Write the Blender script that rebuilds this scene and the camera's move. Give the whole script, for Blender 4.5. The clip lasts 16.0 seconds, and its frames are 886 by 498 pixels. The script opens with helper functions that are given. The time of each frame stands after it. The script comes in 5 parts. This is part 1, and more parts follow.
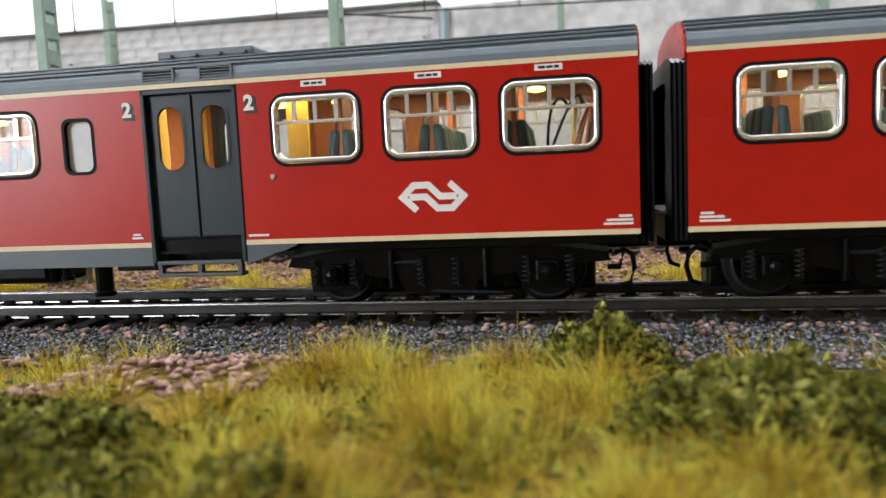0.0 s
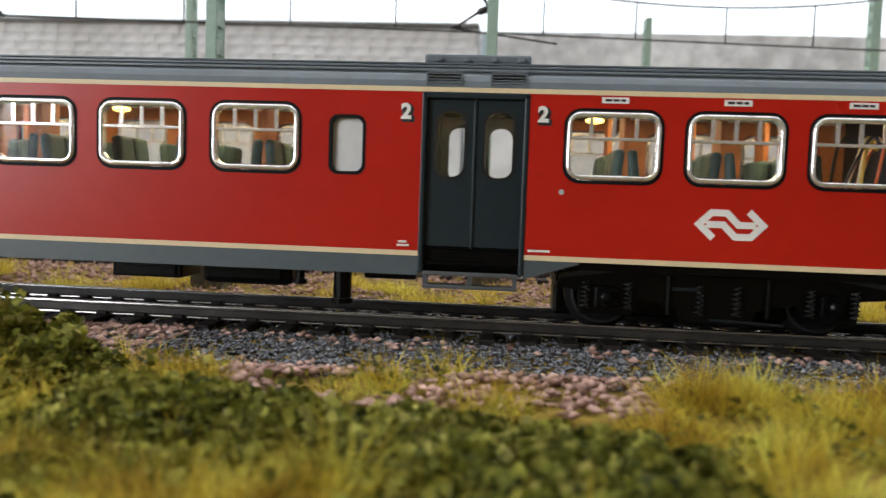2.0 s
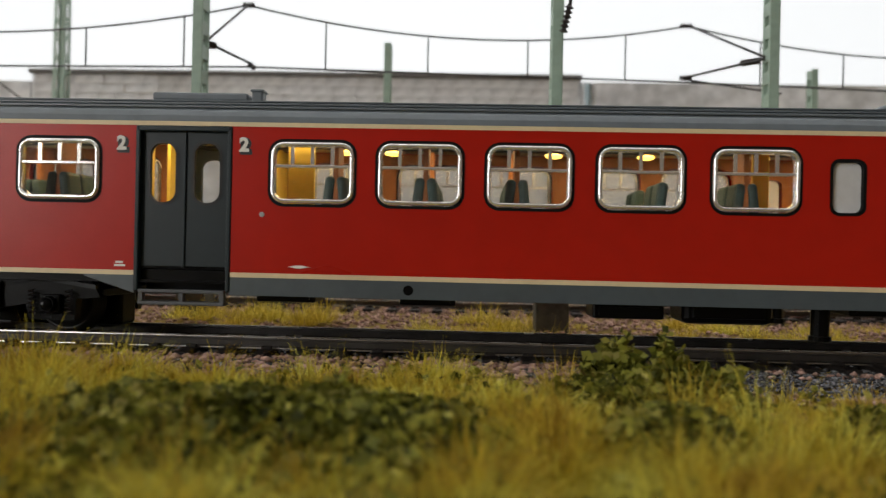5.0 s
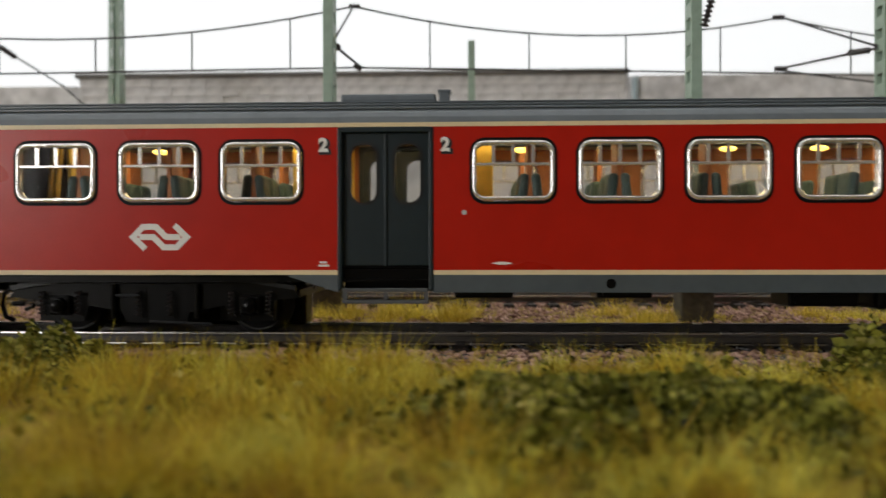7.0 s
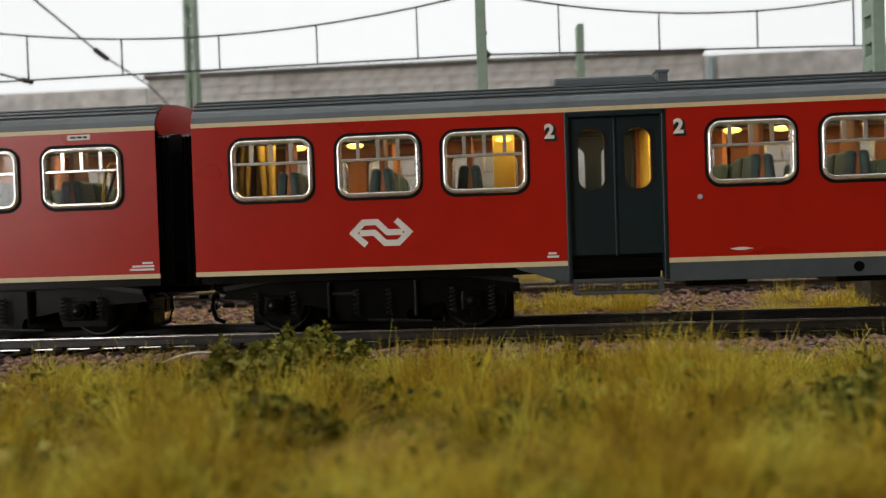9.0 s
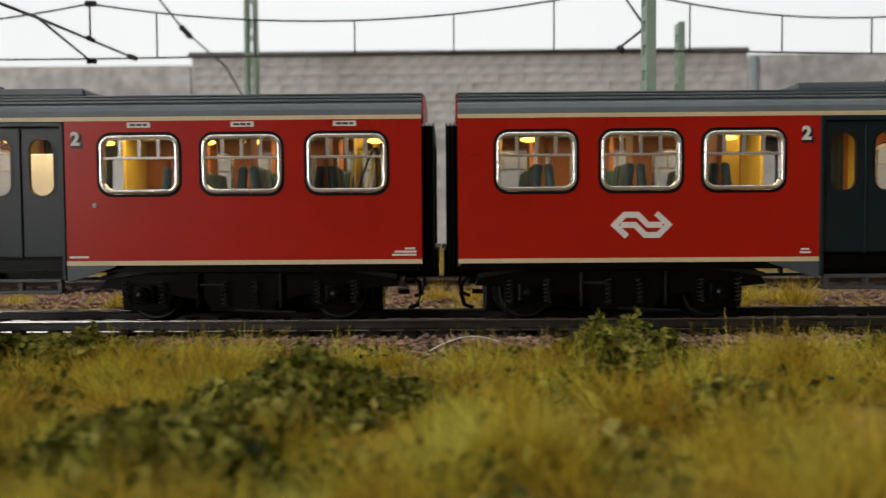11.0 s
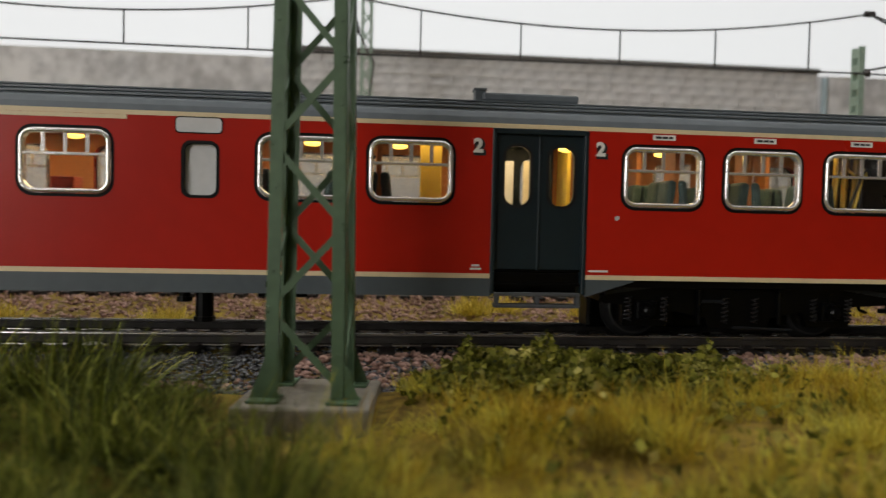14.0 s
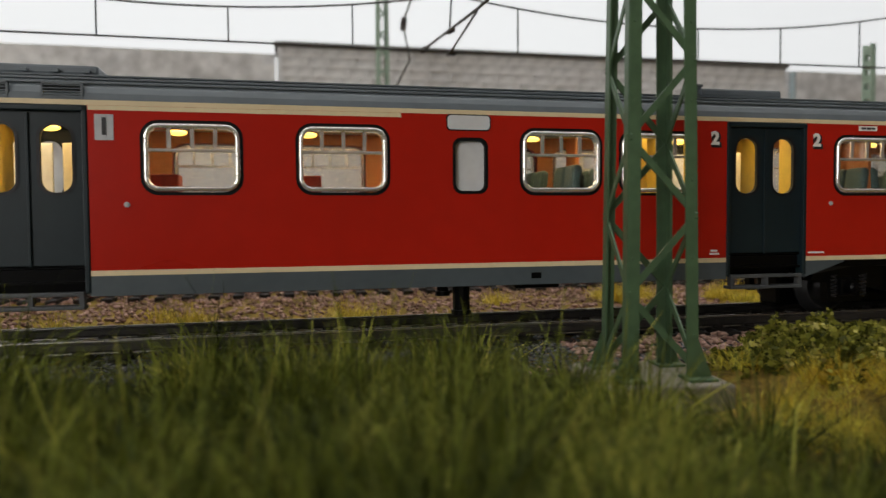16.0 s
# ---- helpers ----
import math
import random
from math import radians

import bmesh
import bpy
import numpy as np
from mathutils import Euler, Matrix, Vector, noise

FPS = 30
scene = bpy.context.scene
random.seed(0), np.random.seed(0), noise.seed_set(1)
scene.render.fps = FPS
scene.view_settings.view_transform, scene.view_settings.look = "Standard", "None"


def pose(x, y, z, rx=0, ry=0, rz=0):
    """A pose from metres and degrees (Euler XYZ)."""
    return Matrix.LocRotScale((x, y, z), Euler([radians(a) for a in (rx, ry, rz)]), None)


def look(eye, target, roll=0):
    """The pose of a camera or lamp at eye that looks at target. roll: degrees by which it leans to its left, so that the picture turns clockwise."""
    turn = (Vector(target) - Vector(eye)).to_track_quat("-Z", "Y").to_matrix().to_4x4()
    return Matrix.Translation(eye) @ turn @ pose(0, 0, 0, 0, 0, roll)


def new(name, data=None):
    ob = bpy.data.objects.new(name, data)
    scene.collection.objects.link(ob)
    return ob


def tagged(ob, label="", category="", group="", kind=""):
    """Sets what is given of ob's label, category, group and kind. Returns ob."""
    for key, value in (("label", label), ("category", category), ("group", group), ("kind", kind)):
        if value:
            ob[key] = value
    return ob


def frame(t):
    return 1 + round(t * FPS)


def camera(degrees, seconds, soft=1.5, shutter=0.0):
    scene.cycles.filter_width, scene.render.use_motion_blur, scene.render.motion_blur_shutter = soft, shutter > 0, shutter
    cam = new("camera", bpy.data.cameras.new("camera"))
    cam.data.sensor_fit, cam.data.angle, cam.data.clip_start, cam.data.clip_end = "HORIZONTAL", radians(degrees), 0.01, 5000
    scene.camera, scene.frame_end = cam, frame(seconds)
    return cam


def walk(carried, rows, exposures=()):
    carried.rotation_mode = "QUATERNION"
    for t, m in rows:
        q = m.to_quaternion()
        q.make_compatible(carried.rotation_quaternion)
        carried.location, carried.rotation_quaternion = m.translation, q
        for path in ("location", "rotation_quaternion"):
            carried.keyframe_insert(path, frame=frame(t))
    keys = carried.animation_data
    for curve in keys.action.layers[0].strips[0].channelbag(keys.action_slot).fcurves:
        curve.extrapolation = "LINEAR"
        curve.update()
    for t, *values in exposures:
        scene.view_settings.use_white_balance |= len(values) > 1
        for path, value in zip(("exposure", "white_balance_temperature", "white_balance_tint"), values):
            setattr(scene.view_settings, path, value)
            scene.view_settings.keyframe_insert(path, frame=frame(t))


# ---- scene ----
cam = camera(63.0, 16.0, soft=1.3, shutter=0.3)
CM = 0.01
# seconds, eye, target, roll; centimetres, the near side of the train is y = 0
PATH = [
    (0, (0.389, -10.718, 2.215), (0.043, -8.758, 2.017), -2.5),
    (0.5, (-0.592, -10.51, 2.362), (-0.872, -8.539, 2.178), -1.2),
    (1, (-1.708, -10.501, 2.247), (-1.947, -8.523, 2.075), -0.3),
    (1.5, (-3.28, -10.851, 2.186), (-3.483, -8.867, 2.04), 0.8),
    (2, (-4.969, -11.091, 2.153), (-5.137, -9.102, 2.018), 2.0),
    (2.5, (-6.281, -11.257, 2.208), (-6.421, -9.265, 2.097), 2.7),
    (3, (-7.856, -11.428, 2.169), (-7.985, -9.434, 2.079), 3.0),
    (3.5, (-9.067, -11.579, 2.2), (-9.187, -9.584, 2.121), 3.3),
    (4, (-10.635, -11.708, 1.97), (-10.738, -9.711, 1.953), 1.8),
    (4.5, (-11.951, -11.752, 1.819), (-12.058, -9.755, 1.809), 1.5),
    (4.7, (-12.682, -11.823, 1.819), (-12.77, -9.825, 1.823), 1.5),
    (6.8, (-16.022, -12.136, 1.825), (-16.105, -10.138, 1.777), 0.3),
    (7, (-16.915, -12.249, 1.766), (-16.986, -10.25, 1.758), -0.1),
    (7.5, (-18.23, -12.188, 1.672), (-18.332, -10.191, 1.722), -0.8),
    (8, (-19.254, -11.969, 1.631), (-19.393, -9.974, 1.669), -1.0),
    (8.2, (-19.473, -11.861, 1.67), (-19.624, -9.867, 1.665), -1.6),
    (10.3, (-23.102, -12.288, 1.923), (-23.173, -10.29, 1.862), -1.2),
    (10.5, (-23.665, -12.323, 1.947), (-23.732, -10.326, 1.872), -0.9),
    (11, (-25.528, -12.587, 1.986), (-25.55, -10.588, 1.914), -0.4),
    (11.5, (-27.337, -12.697, 2.109), (-27.304, -10.699, 2.039), 0.2),
    (12, (-29.368, -12.38, 2.2), (-29.302, -10.382, 2.172), 1.1),
    (12.5, (-31.001, -12.091, 2.196), (-30.892, -10.094, 2.163), 1.8),
    (13, (-32.458, -11.989, 2.115), (-32.331, -9.994, 2.053), 1.7),
    (13.5, (-34.134, -12.009, 2.237), (-33.961, -10.018, 2.162), 1.6),
    (14, (-35.904, -11.958, 2.196), (-35.704, -9.97, 2.123), 1.3),
    (14.5, (-37.545, -11.742, 2.176), (-37.309, -9.763, 2.01), 2.2),
    (15, (-38.948, -11.775, 2.141), (-38.674, -9.797, 2.029), 1.0),
    (15.5, (-40.344, -11.834, 2.038), (-39.989, -9.868, 1.942), 0.0),
    (16, (-41.689, -11.535, 2.079), (-41.253, -9.585, 1.998), -0.4),
]
walk(cam, [(t, look(Vector(eye) * CM, Vector(target) * CM, roll)) for t, eye, target, roll in PATH],
     [(0, 0.8, 5850, 9), (1, 0.58, 5850, 9), (2, 0.52, 6000, 9), (3, 0.3, 6100, 9), (4, -0.02, 6300, 10), (4.5, -0.18, 6450, 10), (7, -0.16, 6500, 10), (8, -0.22, 6500, 10),
      (11, -0.3, 6500, 10), (13, -0.44, 6500, 10), (14, -0.44, 6550, 10), (15.5, -0.28, 6550, 10), (16, -0.38, 6500, 10)])
cam.data.dof.use_dof, cam.data.dof.focus_distance, cam.data.dof.aperture_fstop = True, 0.121, 30.0

# ---- world and light ----
world = bpy.data.worlds.new("room_air")
world.use_nodes = True
scene.world = world
_n, _l = world.node_tree.nodes, world.node_tree.links
_sky = _n.new("ShaderNodeTexSky")
_sky.sky_type, _sky.sun_disc, _sky.sun_elevation, _sky.sun_rotation = "NISHITA", False, radians(40), radians(200)
_l.new(_sky.outputs[0], _n["Background"].inputs[0])
_n["Background"].inputs[1].default_value = 0.08


def area_lamp(name, eye, target, sx, sy, watts, color):
    data = bpy.data.lights.new(name, "AREA")
    data.shape, data.size, data.size_y, data.energy, data.color = "RECTANGLE", sx * CM, sy * CM, watts, color
    ob = new(name, data)
    ob.matrix_world = look(Vector(eye) * CM, Vector(target) * CM)
    return ob


area_lamp("window_daylight_front", (-209, -197, 58), (-60, 0, 0), 120, 120, 40, (1.0, 0.97, 0.93))
area_lamp("window_daylight_back", (-20, 197, 85), (-20, 0, 0), 420, 110, 13.5, (0.97, 0.985, 1.0))
for cx in (-39.5, -12.0, 15.5):
    area_lamp("carriage_lighting", (cx, 1.65, 3.785), (cx, 1.651, 0), 25.5, 0.8, 0.046, (1.0, 0.75, 0.40))
# Overhead lamp added to brighten grass and roofs; no such source is known.
area_lamp("added_top_light", (-20, 12, 163), (-20, 12.01, 0), 300, 84, 22, (1.0, 0.99, 0.97))

# ---- materials ----


def mat(name, color, rough=0.5, metal=0.0, var=0.12, scale=900.0, bump=0.0, bump_scale=None, second=None, island=0.0,
        obj_random=0.0, emit=0.0, trans=0.0, coarse=0.0, spec=0.5, alpha=1.0):
    m = bpy.data.materials.new(name)
    m.use_nodes = True
    nt = m.node_tree
    nodes, links = nt.nodes, nt.links
    b = nodes["Principled BSDF"]
    b.inputs["Roughness"].default_value = rough
    b.inputs["Metallic"].default_value = metal
    b.inputs["Specular IOR Level"].default_value = spec
    b.inputs["Transmission Weight"].default_value = trans
    b.inputs["Alpha"].default_value = alpha
    tc = nodes.new("ShaderNodeTexCoord")

    def noise_node(sc, detail=4.0):
        n = nodes.new("ShaderNodeTexNoise")
        n.inputs["Scale"].default_value = sc
        n.inputs["Detail"].default_value = detail
        links.new(tc.outputs["Object"], n.inputs["Vector"])
        return n
    fine = noise_node(scale)
    big = noise_node(coarse or scale * 0.12, 2.0)
    dark = [c * (1 - var) for c in color]
    light = [min(1.0, c * (1 + var)) for c in (second or color)]
    ramp = nodes.new("ShaderNodeMix")
    ramp.data_type = "RGBA"
    ramp.inputs["A"].default_value = (*dark, 1)
    ramp.inputs["B"].default_value = (*light, 1)
    mx = nodes.new("ShaderNodeMath")
    mx.operation = "MULTIPLY_ADD"
    mx.inputs[1].default_value = 0.5
    links.new(fine.outputs["Fac"], mx.inputs[0])
    mb = nodes.new("ShaderNodeMath")
    mb.operation = "MULTIPLY"
    mb.inputs[1].default_value = 0.5
    links.new(big.outputs["Fac"], mb.inputs[0])
    links.new(mb.outputs[0], mx.inputs[2])
    con = nodes.new("ShaderNodeMapRange")
    con.interpolation_type = "SMOOTHSTEP"
    con.inputs["From Min"].default_value, con.inputs["From Max"].default_value = 0.32, 0.68
    links.new(mx.outputs[0], con.inputs["Value"])
    fac = con.outputs["Result"]
    if island or obj_random:
        src = nodes.new("ShaderNodeNewGeometry").outputs["Random Per Island"] if island else nodes.new("ShaderNodeObjectInfo").outputs["Random"]
        k = island or obj_random
        mm = nodes.new("ShaderNodeMix")
        mm.inputs["Factor"].default_value = k
        links.new(fac, mm.inputs["A"])
        links.new(src, mm.inputs["B"])
        fac = mm.outputs["Result"]
    links.new(fac, ramp.inputs["Factor"])
    links.new(ramp.outputs["Result"], b.inputs["Base Color"])
    if emit:
        b.inputs["Emission Color"].default_value = (*color, 1)
        b.inputs["Emission Strength"].default_value = emit
    if bump:
        bp = nodes.new("ShaderNodeBump")
        bp.inputs["Strength"].default_value = bump
        bp.inputs["Distance"].default_value = 0.0004
        src = noise_node(bump_scale or scale * 2)
        links.new(src.outputs["Fac"], bp.inputs["Height"])
        links.new(bp.outputs["Normal"], b.inputs["Normal"])
    rr = nodes.new("ShaderNodeMapRange")
    rr.inputs["To Min"].default_value, rr.inputs["To Max"].default_value = max(0.02, rough - 0.08), min(1.0, rough + 0.08)
    links.new(big.outputs["Fac"], rr.inputs["Value"])
    links.new(rr.outputs["Result"], b.inputs["Roughness"])
    return m


RED = mat("red_paint", (0.42, 0.013, 0.005), 0.30, var=0.06, scale=260, bump=0.04, bump_scale=5000, spec=0.26)
GREY_ROOF = mat("grey_roof_paint", (0.115, 0.135, 0.15), 0.42, var=0.1, scale=400, bump=0.05, bump_scale=4000)
GREY_SKIRT = mat("grey_skirt_paint", (0.066, 0.083, 0.093), 0.45, var=0.1, scale=400)
DOOR = mat("dark_slate_door_paint", (0.0065, 0.0155, 0.020), 0.42, spec=0.38, var=0.12, scale=400, bump=0.04, bump_scale=4000)
CREAM = mat("cream_line_paint", (0.72, 0.58, 0.36), 0.45, var=0.05)
WHITE_PRINT = mat("white_print", (0.78, 0.76, 0.72), 0.5, var=0.04)
BLACK_PRINT = mat("black_print", (0.012, 0.012, 0.013), 0.5, var=0.1)
SILVER = mat("silver_window_frame", (0.84, 0.83, 0.81), 0.2, 0.8, var=0.1, scale=1500)
GASKET = mat("black_gasket", (0.005, 0.005, 0.005), 0.6, spec=0.15, var=0.1)
BLACK = mat("black_plastic", (0.002, 0.002, 0.0022), 0.30, spec=0.13, var=0.25, scale=700, bump=0.1, bump_scale=3000)
DARK_METAL = mat("dark_metal", (0.026, 0.026, 0.027), 0.4, 0.6, var=0.25)
SPRING = mat("bright_spring_wire", (0.09, 0.09, 0.093), 0.25, 0.8, var=0.15)
BEAM = mat("dark_grey_beam", (0.012, 0.014, 0.016), 0.35, spec=0.3, var=0.2)
STEP_GREY = mat("grey_step_plastic", (0.065, 0.07, 0.075), 0.5, var=0.15)
RAIL_HEAD_GLINT = mat("polished_head_foot_glint", (0.36, 0.35, 0.335), 0.26, 1.0, var=0.1, scale=500)
RAIL_SIDE = mat("rail_steel", (0.085, 0.08, 0.077), 0.36, 0.7, var=0.2, scale=500)
SLEEPER = mat("sleeper_brown", (0.022, 0.018, 0.016), 0.6, spec=0.2, var=0.35, scale=900, bump=0.3, obj_random=0.4)
BALLAST_DARK = mat("dark_ballast", (0.010, 0.011, 0.013), 0.14, 0.3, var=0.5, second=(0.17, 0.172, 0.18), island=0.8, spec=1.0)
BALLAST_PINK = mat("pink_ballast", (0.17, 0.085, 0.062), 0.8, spec=0.15, var=0.3, second=(0.42, 0.275, 0.225), island=0.75)
SOIL = mat("soil", (0.12, 0.078, 0.022), 0.95, spec=0.1, var=0.4, second=(0.22, 0.15, 0.03), scale=600, bump=0.8)


def plant_mat(name, stops, coarse, spread, sheen=0.3):
    """Fibre or leaf cover: a colour per clump from slow noise, a tone per blade, and light through it."""
    m = bpy.data.materials.new(name)
    m.use_nodes = True
    nodes, links = m.node_tree.nodes, m.node_tree.links
    b, out = nodes["Principled BSDF"], nodes["Material Output"]
    b.inputs["Roughness"].default_value, b.inputs["Specular IOR Level"].default_value = 0.65, 0.15
    tc, geo = nodes.new("ShaderNodeTexCoord"), nodes.new("ShaderNodeNewGeometry")
    n = nodes.new("ShaderNodeTexNoise")
    n.inputs["Scale"].default_value, n.inputs["Detail"].default_value = coarse, 3.0
    links.new(tc.outputs["Object"], n.inputs["Vector"])
    stretch = nodes.new("ShaderNodeMapRange")
    stretch.inputs["From Min"].default_value, stretch.inputs["From Max"].default_value = 0.33, 0.67
    links.new(n.outputs["Fac"], stretch.inputs["Value"])
    mixed = nodes.new("ShaderNodeMix")
    mixed.inputs["Factor"].default_value = spread
    links.new(stretch.outputs["Result"], mixed.inputs["A"])
    links.new(geo.outputs["Random Per Island"], mixed.inputs["B"])
    ramp = nodes.new("ShaderNodeValToRGB")
    els = ramp.color_ramp.elements
    while len(els) < len(stops):
        els.new(0.5)
    for e, (p, c) in zip(els, stops):
        e.position, e.color = p, (*c, 1)
    links.new(mixed.outputs["Result"], ramp.inputs["Fac"])
    rnd = nodes.new("ShaderNodeMath")
    rnd.operation, rnd.inputs[1].default_value = "MULTIPLY", 7.31
    links.new(geo.outputs["Random Per Island"], rnd.inputs[0])
    fr = nodes.new("ShaderNodeMath")
    fr.operation = "FRACT"
    links.new(rnd.outputs[0], fr.inputs[0])
    tone = nodes.new("ShaderNodeMapRange")
    tone.inputs["To Min"].default_value, tone.inputs["To Max"].default_value = 0.55, 1.3
    links.new(fr.outputs[0], tone.inputs["Value"])
    hsv = nodes.new("ShaderNodeHueSaturation")
    links.new(ramp.outputs["Color"], hsv.inputs["Color"])
    links.new(tone.outputs["Result"], hsv.inputs["Value"])
    links.new(hsv.outputs["Color"], b.inputs["Base Color"])
    tr, mx = nodes.new("ShaderNodeBsdfTranslucent"), nodes.new("ShaderNodeMixShader")
    links.new(hsv.outputs["Color"], tr.inputs["Color"])
    mx.inputs[0].default_value = sheen
    links.new(b.outputs[0], mx.inputs[1])
    links.new(tr.outputs[0], mx.inputs[2])
    links.new(mx.outputs[0], out.inputs["Surface"])
    return m


# Verge grass lightened in colour for the backlight, against the train's shadow.
GRASS_BACKLIT = plant_mat("backlit_verge_grass", ((0.1, (0.50, 0.34, 0.04)), (0.5, (0.70, 0.54, 0.07)), (0.9, (0.76, 0.68, 0.12))), 60, 0.4)
GRASS_YELLOW = plant_mat("dry_static_grass", ((0.05, (0.24, 0.13, 0.014)), (0.30, (0.46, 0.31, 0.028)), (0.55, (0.56, 0.45, 0.045)), (0.85, (0.64, 0.61, 0.11))), 135, 0.30, 0.35)
GRASS_DEEP = plant_mat("deep_green_static_grass", ((0.12, (0.008, 0.017, 0.003)), (0.45, (0.070, 0.086, 0.010)), (0.72, (0.22, 0.25, 0.036)), (0.93, (0.50, 0.46, 0.09))), 110, 0.6, 0.3)
GRASS_GREEN = plant_mat("green_static_grass", ((0.1, (0.11, 0.062, 0.010)), (0.5, (0.18, 0.14, 0.018)), (0.9, (0.30, 0.28, 0.05))), 80, 0.4)
LEAF = plant_mat("leaf_flock", ((0.08, (0.024, 0.031, 0.005)), (0.40, (0.125, 0.128, 0.016)), (0.70, (0.28, 0.27, 0.040)), (0.94, (0.48, 0.42, 0.13))), 150, 0.72, 0.3)
CONCRETE = mat("concrete_base", (0.21, 0.19, 0.15), 0.85, var=0.25, scale=700, bump=0.4)
WALL_STONE = mat("grey_stone_wall", (0.44, 0.44, 0.445), 0.9, var=0.18, second=(0.66, 0.66, 0.665), scale=120, coarse=25, obj_random=0.12, bump=0.7, bump_scale=260)
COPING = mat("dark_coping", (0.13, 0.125, 0.12), 0.85, var=0.25, scale=150)
MAST_GREEN = mat("mast_green", (0.062, 0.115, 0.056), 0.5, var=0.15, scale=600)
# Mast green with the bloom around the back masts mixed into its colour.
MAST_HAZED = mat("hazed_mast_green", (0.29, 0.39, 0.31), 0.55, var=0.12, scale=500)
WIRE = mat("dark_wire", (0.06, 0.06, 0.06), 0.5, 0.5, var=0.1)
INSULATOR = mat("dark_insulator", (0.03, 0.022, 0.02), 0.4, var=0.2)
CABLE_BLACK = mat("black_cable", (0.01, 0.01, 0.01), 0.4, var=0.1)
CABLE_ORANGE = mat("orange_cable", (0.5, 0.10, 0.015), 0.4, var=0.1)
CABLE_YELLOW = mat("yellow_cable", (0.6, 0.42, 0.06), 0.4, var=0.1)
GLASS = mat("window_glass", (0.95, 0.97, 0.97), 0.03, var=0.0, trans=1.0)
GLASS.node_tree.nodes["Principled BSDF"].inputs["IOR"].default_value = 1.3
FROSTED = mat("frosted_pane", (0.62, 0.62, 0.62), 0.5, var=0.05)
INT_ORANGE = mat("orange_interior", (0.29, 0.095, 0.018), 0.6, var=0.15)
INT_CREAM = mat("cream_interior", (0.62, 0.55, 0.40), 0.6, var=0.1)
INT_YELLOW = mat("yellow_interior", (0.62, 0.42, 0.05), 0.6, var=0.1)
INT_GREY = mat("grey_interior", (0.45, 0.46, 0.47), 0.6, var=0.1)
SEAT_GREEN = mat("green_seat", (0.028, 0.055, 0.048), 0.7, var=0.2)
SEAT_RED = mat("dark_red_seat", (0.30, 0.045, 0.016), 0.7, var=0.2)
SEAT_WHITE = mat("pale_seat", (0.60, 0.61, 0.62), 0.6, var=0.1)
LED = mat("warm_led", (1.0, 0.66, 0.12), 0.4, var=0.0, emit=3.2)
# White mixed into the far panes so the daylight behind fills them.
FAR_PANE = mat("daylit_far_glass", (0.92, 0.93, 0.94), 0.25, var=0.04, scale=300, trans=0.9, bump=0.4, bump_scale=300)
CURTAIN = mat("brown_yellow_curtain", (0.16, 0.085, 0.012), 0.8, var=0.3, second=(0.50, 0.33, 0.05), scale=200, coarse=60, island=0.5)
# Concrete of the back bases, with the shade behind the train in its colour.
CONCRETE_SHADED = mat("shaded_concrete", (0.075, 0.068, 0.048), 0.9, var=0.35, scale=500, bump=0.5)
# Unseen room walls, toned down to cut their reflection on the train.
UNSEEN_WALL = mat("unseen_wall_grey_brown", (0.24, 0.20, 0.16), 0.9, var=0.06, scale=30, coarse=5)
ROOM = mat("white_room_paint", (0.80, 0.79, 0.77), 0.9, var=0.03, scale=8, coarse=2)
SKY_GLOW = mat("overcast_sky", (0.40, 0.41, 0.415), 1.0, var=0.0, emit=2.3)
FLOORBOARD = mat("brown_room_floor", (0.20, 0.13, 0.08), 0.6, var=0.2, scale=30, coarse=6)

# ---- builders; centimetres in world places ----
ORG = {}


def thing(name, x, y, z, label, category, group="", kind=""):
    ob = tagged(new(name), label, category, group, kind)
    ob.location = (x * CM, y * CM, z * CM)
    ob.empty_display_size = 0.01
    ORG[ob] = Vector((x, y, z))
    return ob


def mesh_of(name, bm, material, org=Vector((0, 0, 0)), smooth=False):
    bmesh.ops.transform(bm, matrix=Matrix.Scale(CM, 4) @ Matrix.Translation(-org), verts=bm.verts)
    me = bpy.data.meshes.new(name)
    bm.to_mesh(me)
    bm.free()
    me.materials.append(material)
    if smooth:
        for p in me.polygons:
            p.use_smooth = True
    return me


def part(name, bm, material, parent, label="", smooth=False):
    org = ORG[parent]
    ob = new(name, mesh_of(name, bm, material, org, smooth))
    ob.parent = parent
    ORG[ob] = org
    return tagged(ob, label)


def piece(name, me, parent, x, y, z, label=""):
    """An object on shared mesh data at a world place, under parent."""
    ob = new(name, me)
    ob.parent = parent
    ob.location = (Vector((x, y, z)) - ORG[parent]) * CM
    ORG[ob] = Vector((x, y, z))
    return tagged(ob, label)


def solid(name, bm, material, label, category, group="", kind="", smooth=False, org=None):
    o = Vector(org) if org else Vector((0, 0, 0))
    ob = new(name, mesh_of(name, bm, material, o, smooth))
    ob.location = o * CM
    ORG[ob] = o
    return tagged(ob, label, category, group, kind)


def box(bm, x0, x1, y0, y1, z0, z1, bevel=0.0, rot=None):
    r = bmesh.ops.create_cube(bm, size=1)
    c = Vector(((x0 + x1) / 2, (y0 + y1) / 2, (z0 + z1) / 2))
    m = Matrix.Translation(c) @ (rot or Matrix()) @ Matrix.Diagonal((abs(x1 - x0), abs(y1 - y0), abs(z1 - z0), 1))
    bmesh.ops.transform(bm, matrix=m, verts=r["verts"])
    if bevel:
        es = list({e for v in r["verts"] for e in v.link_edges})
        bmesh.ops.bevel(bm, geom=es, offset=bevel, segments=2, affect="EDGES", profile=0.5)
    return bm


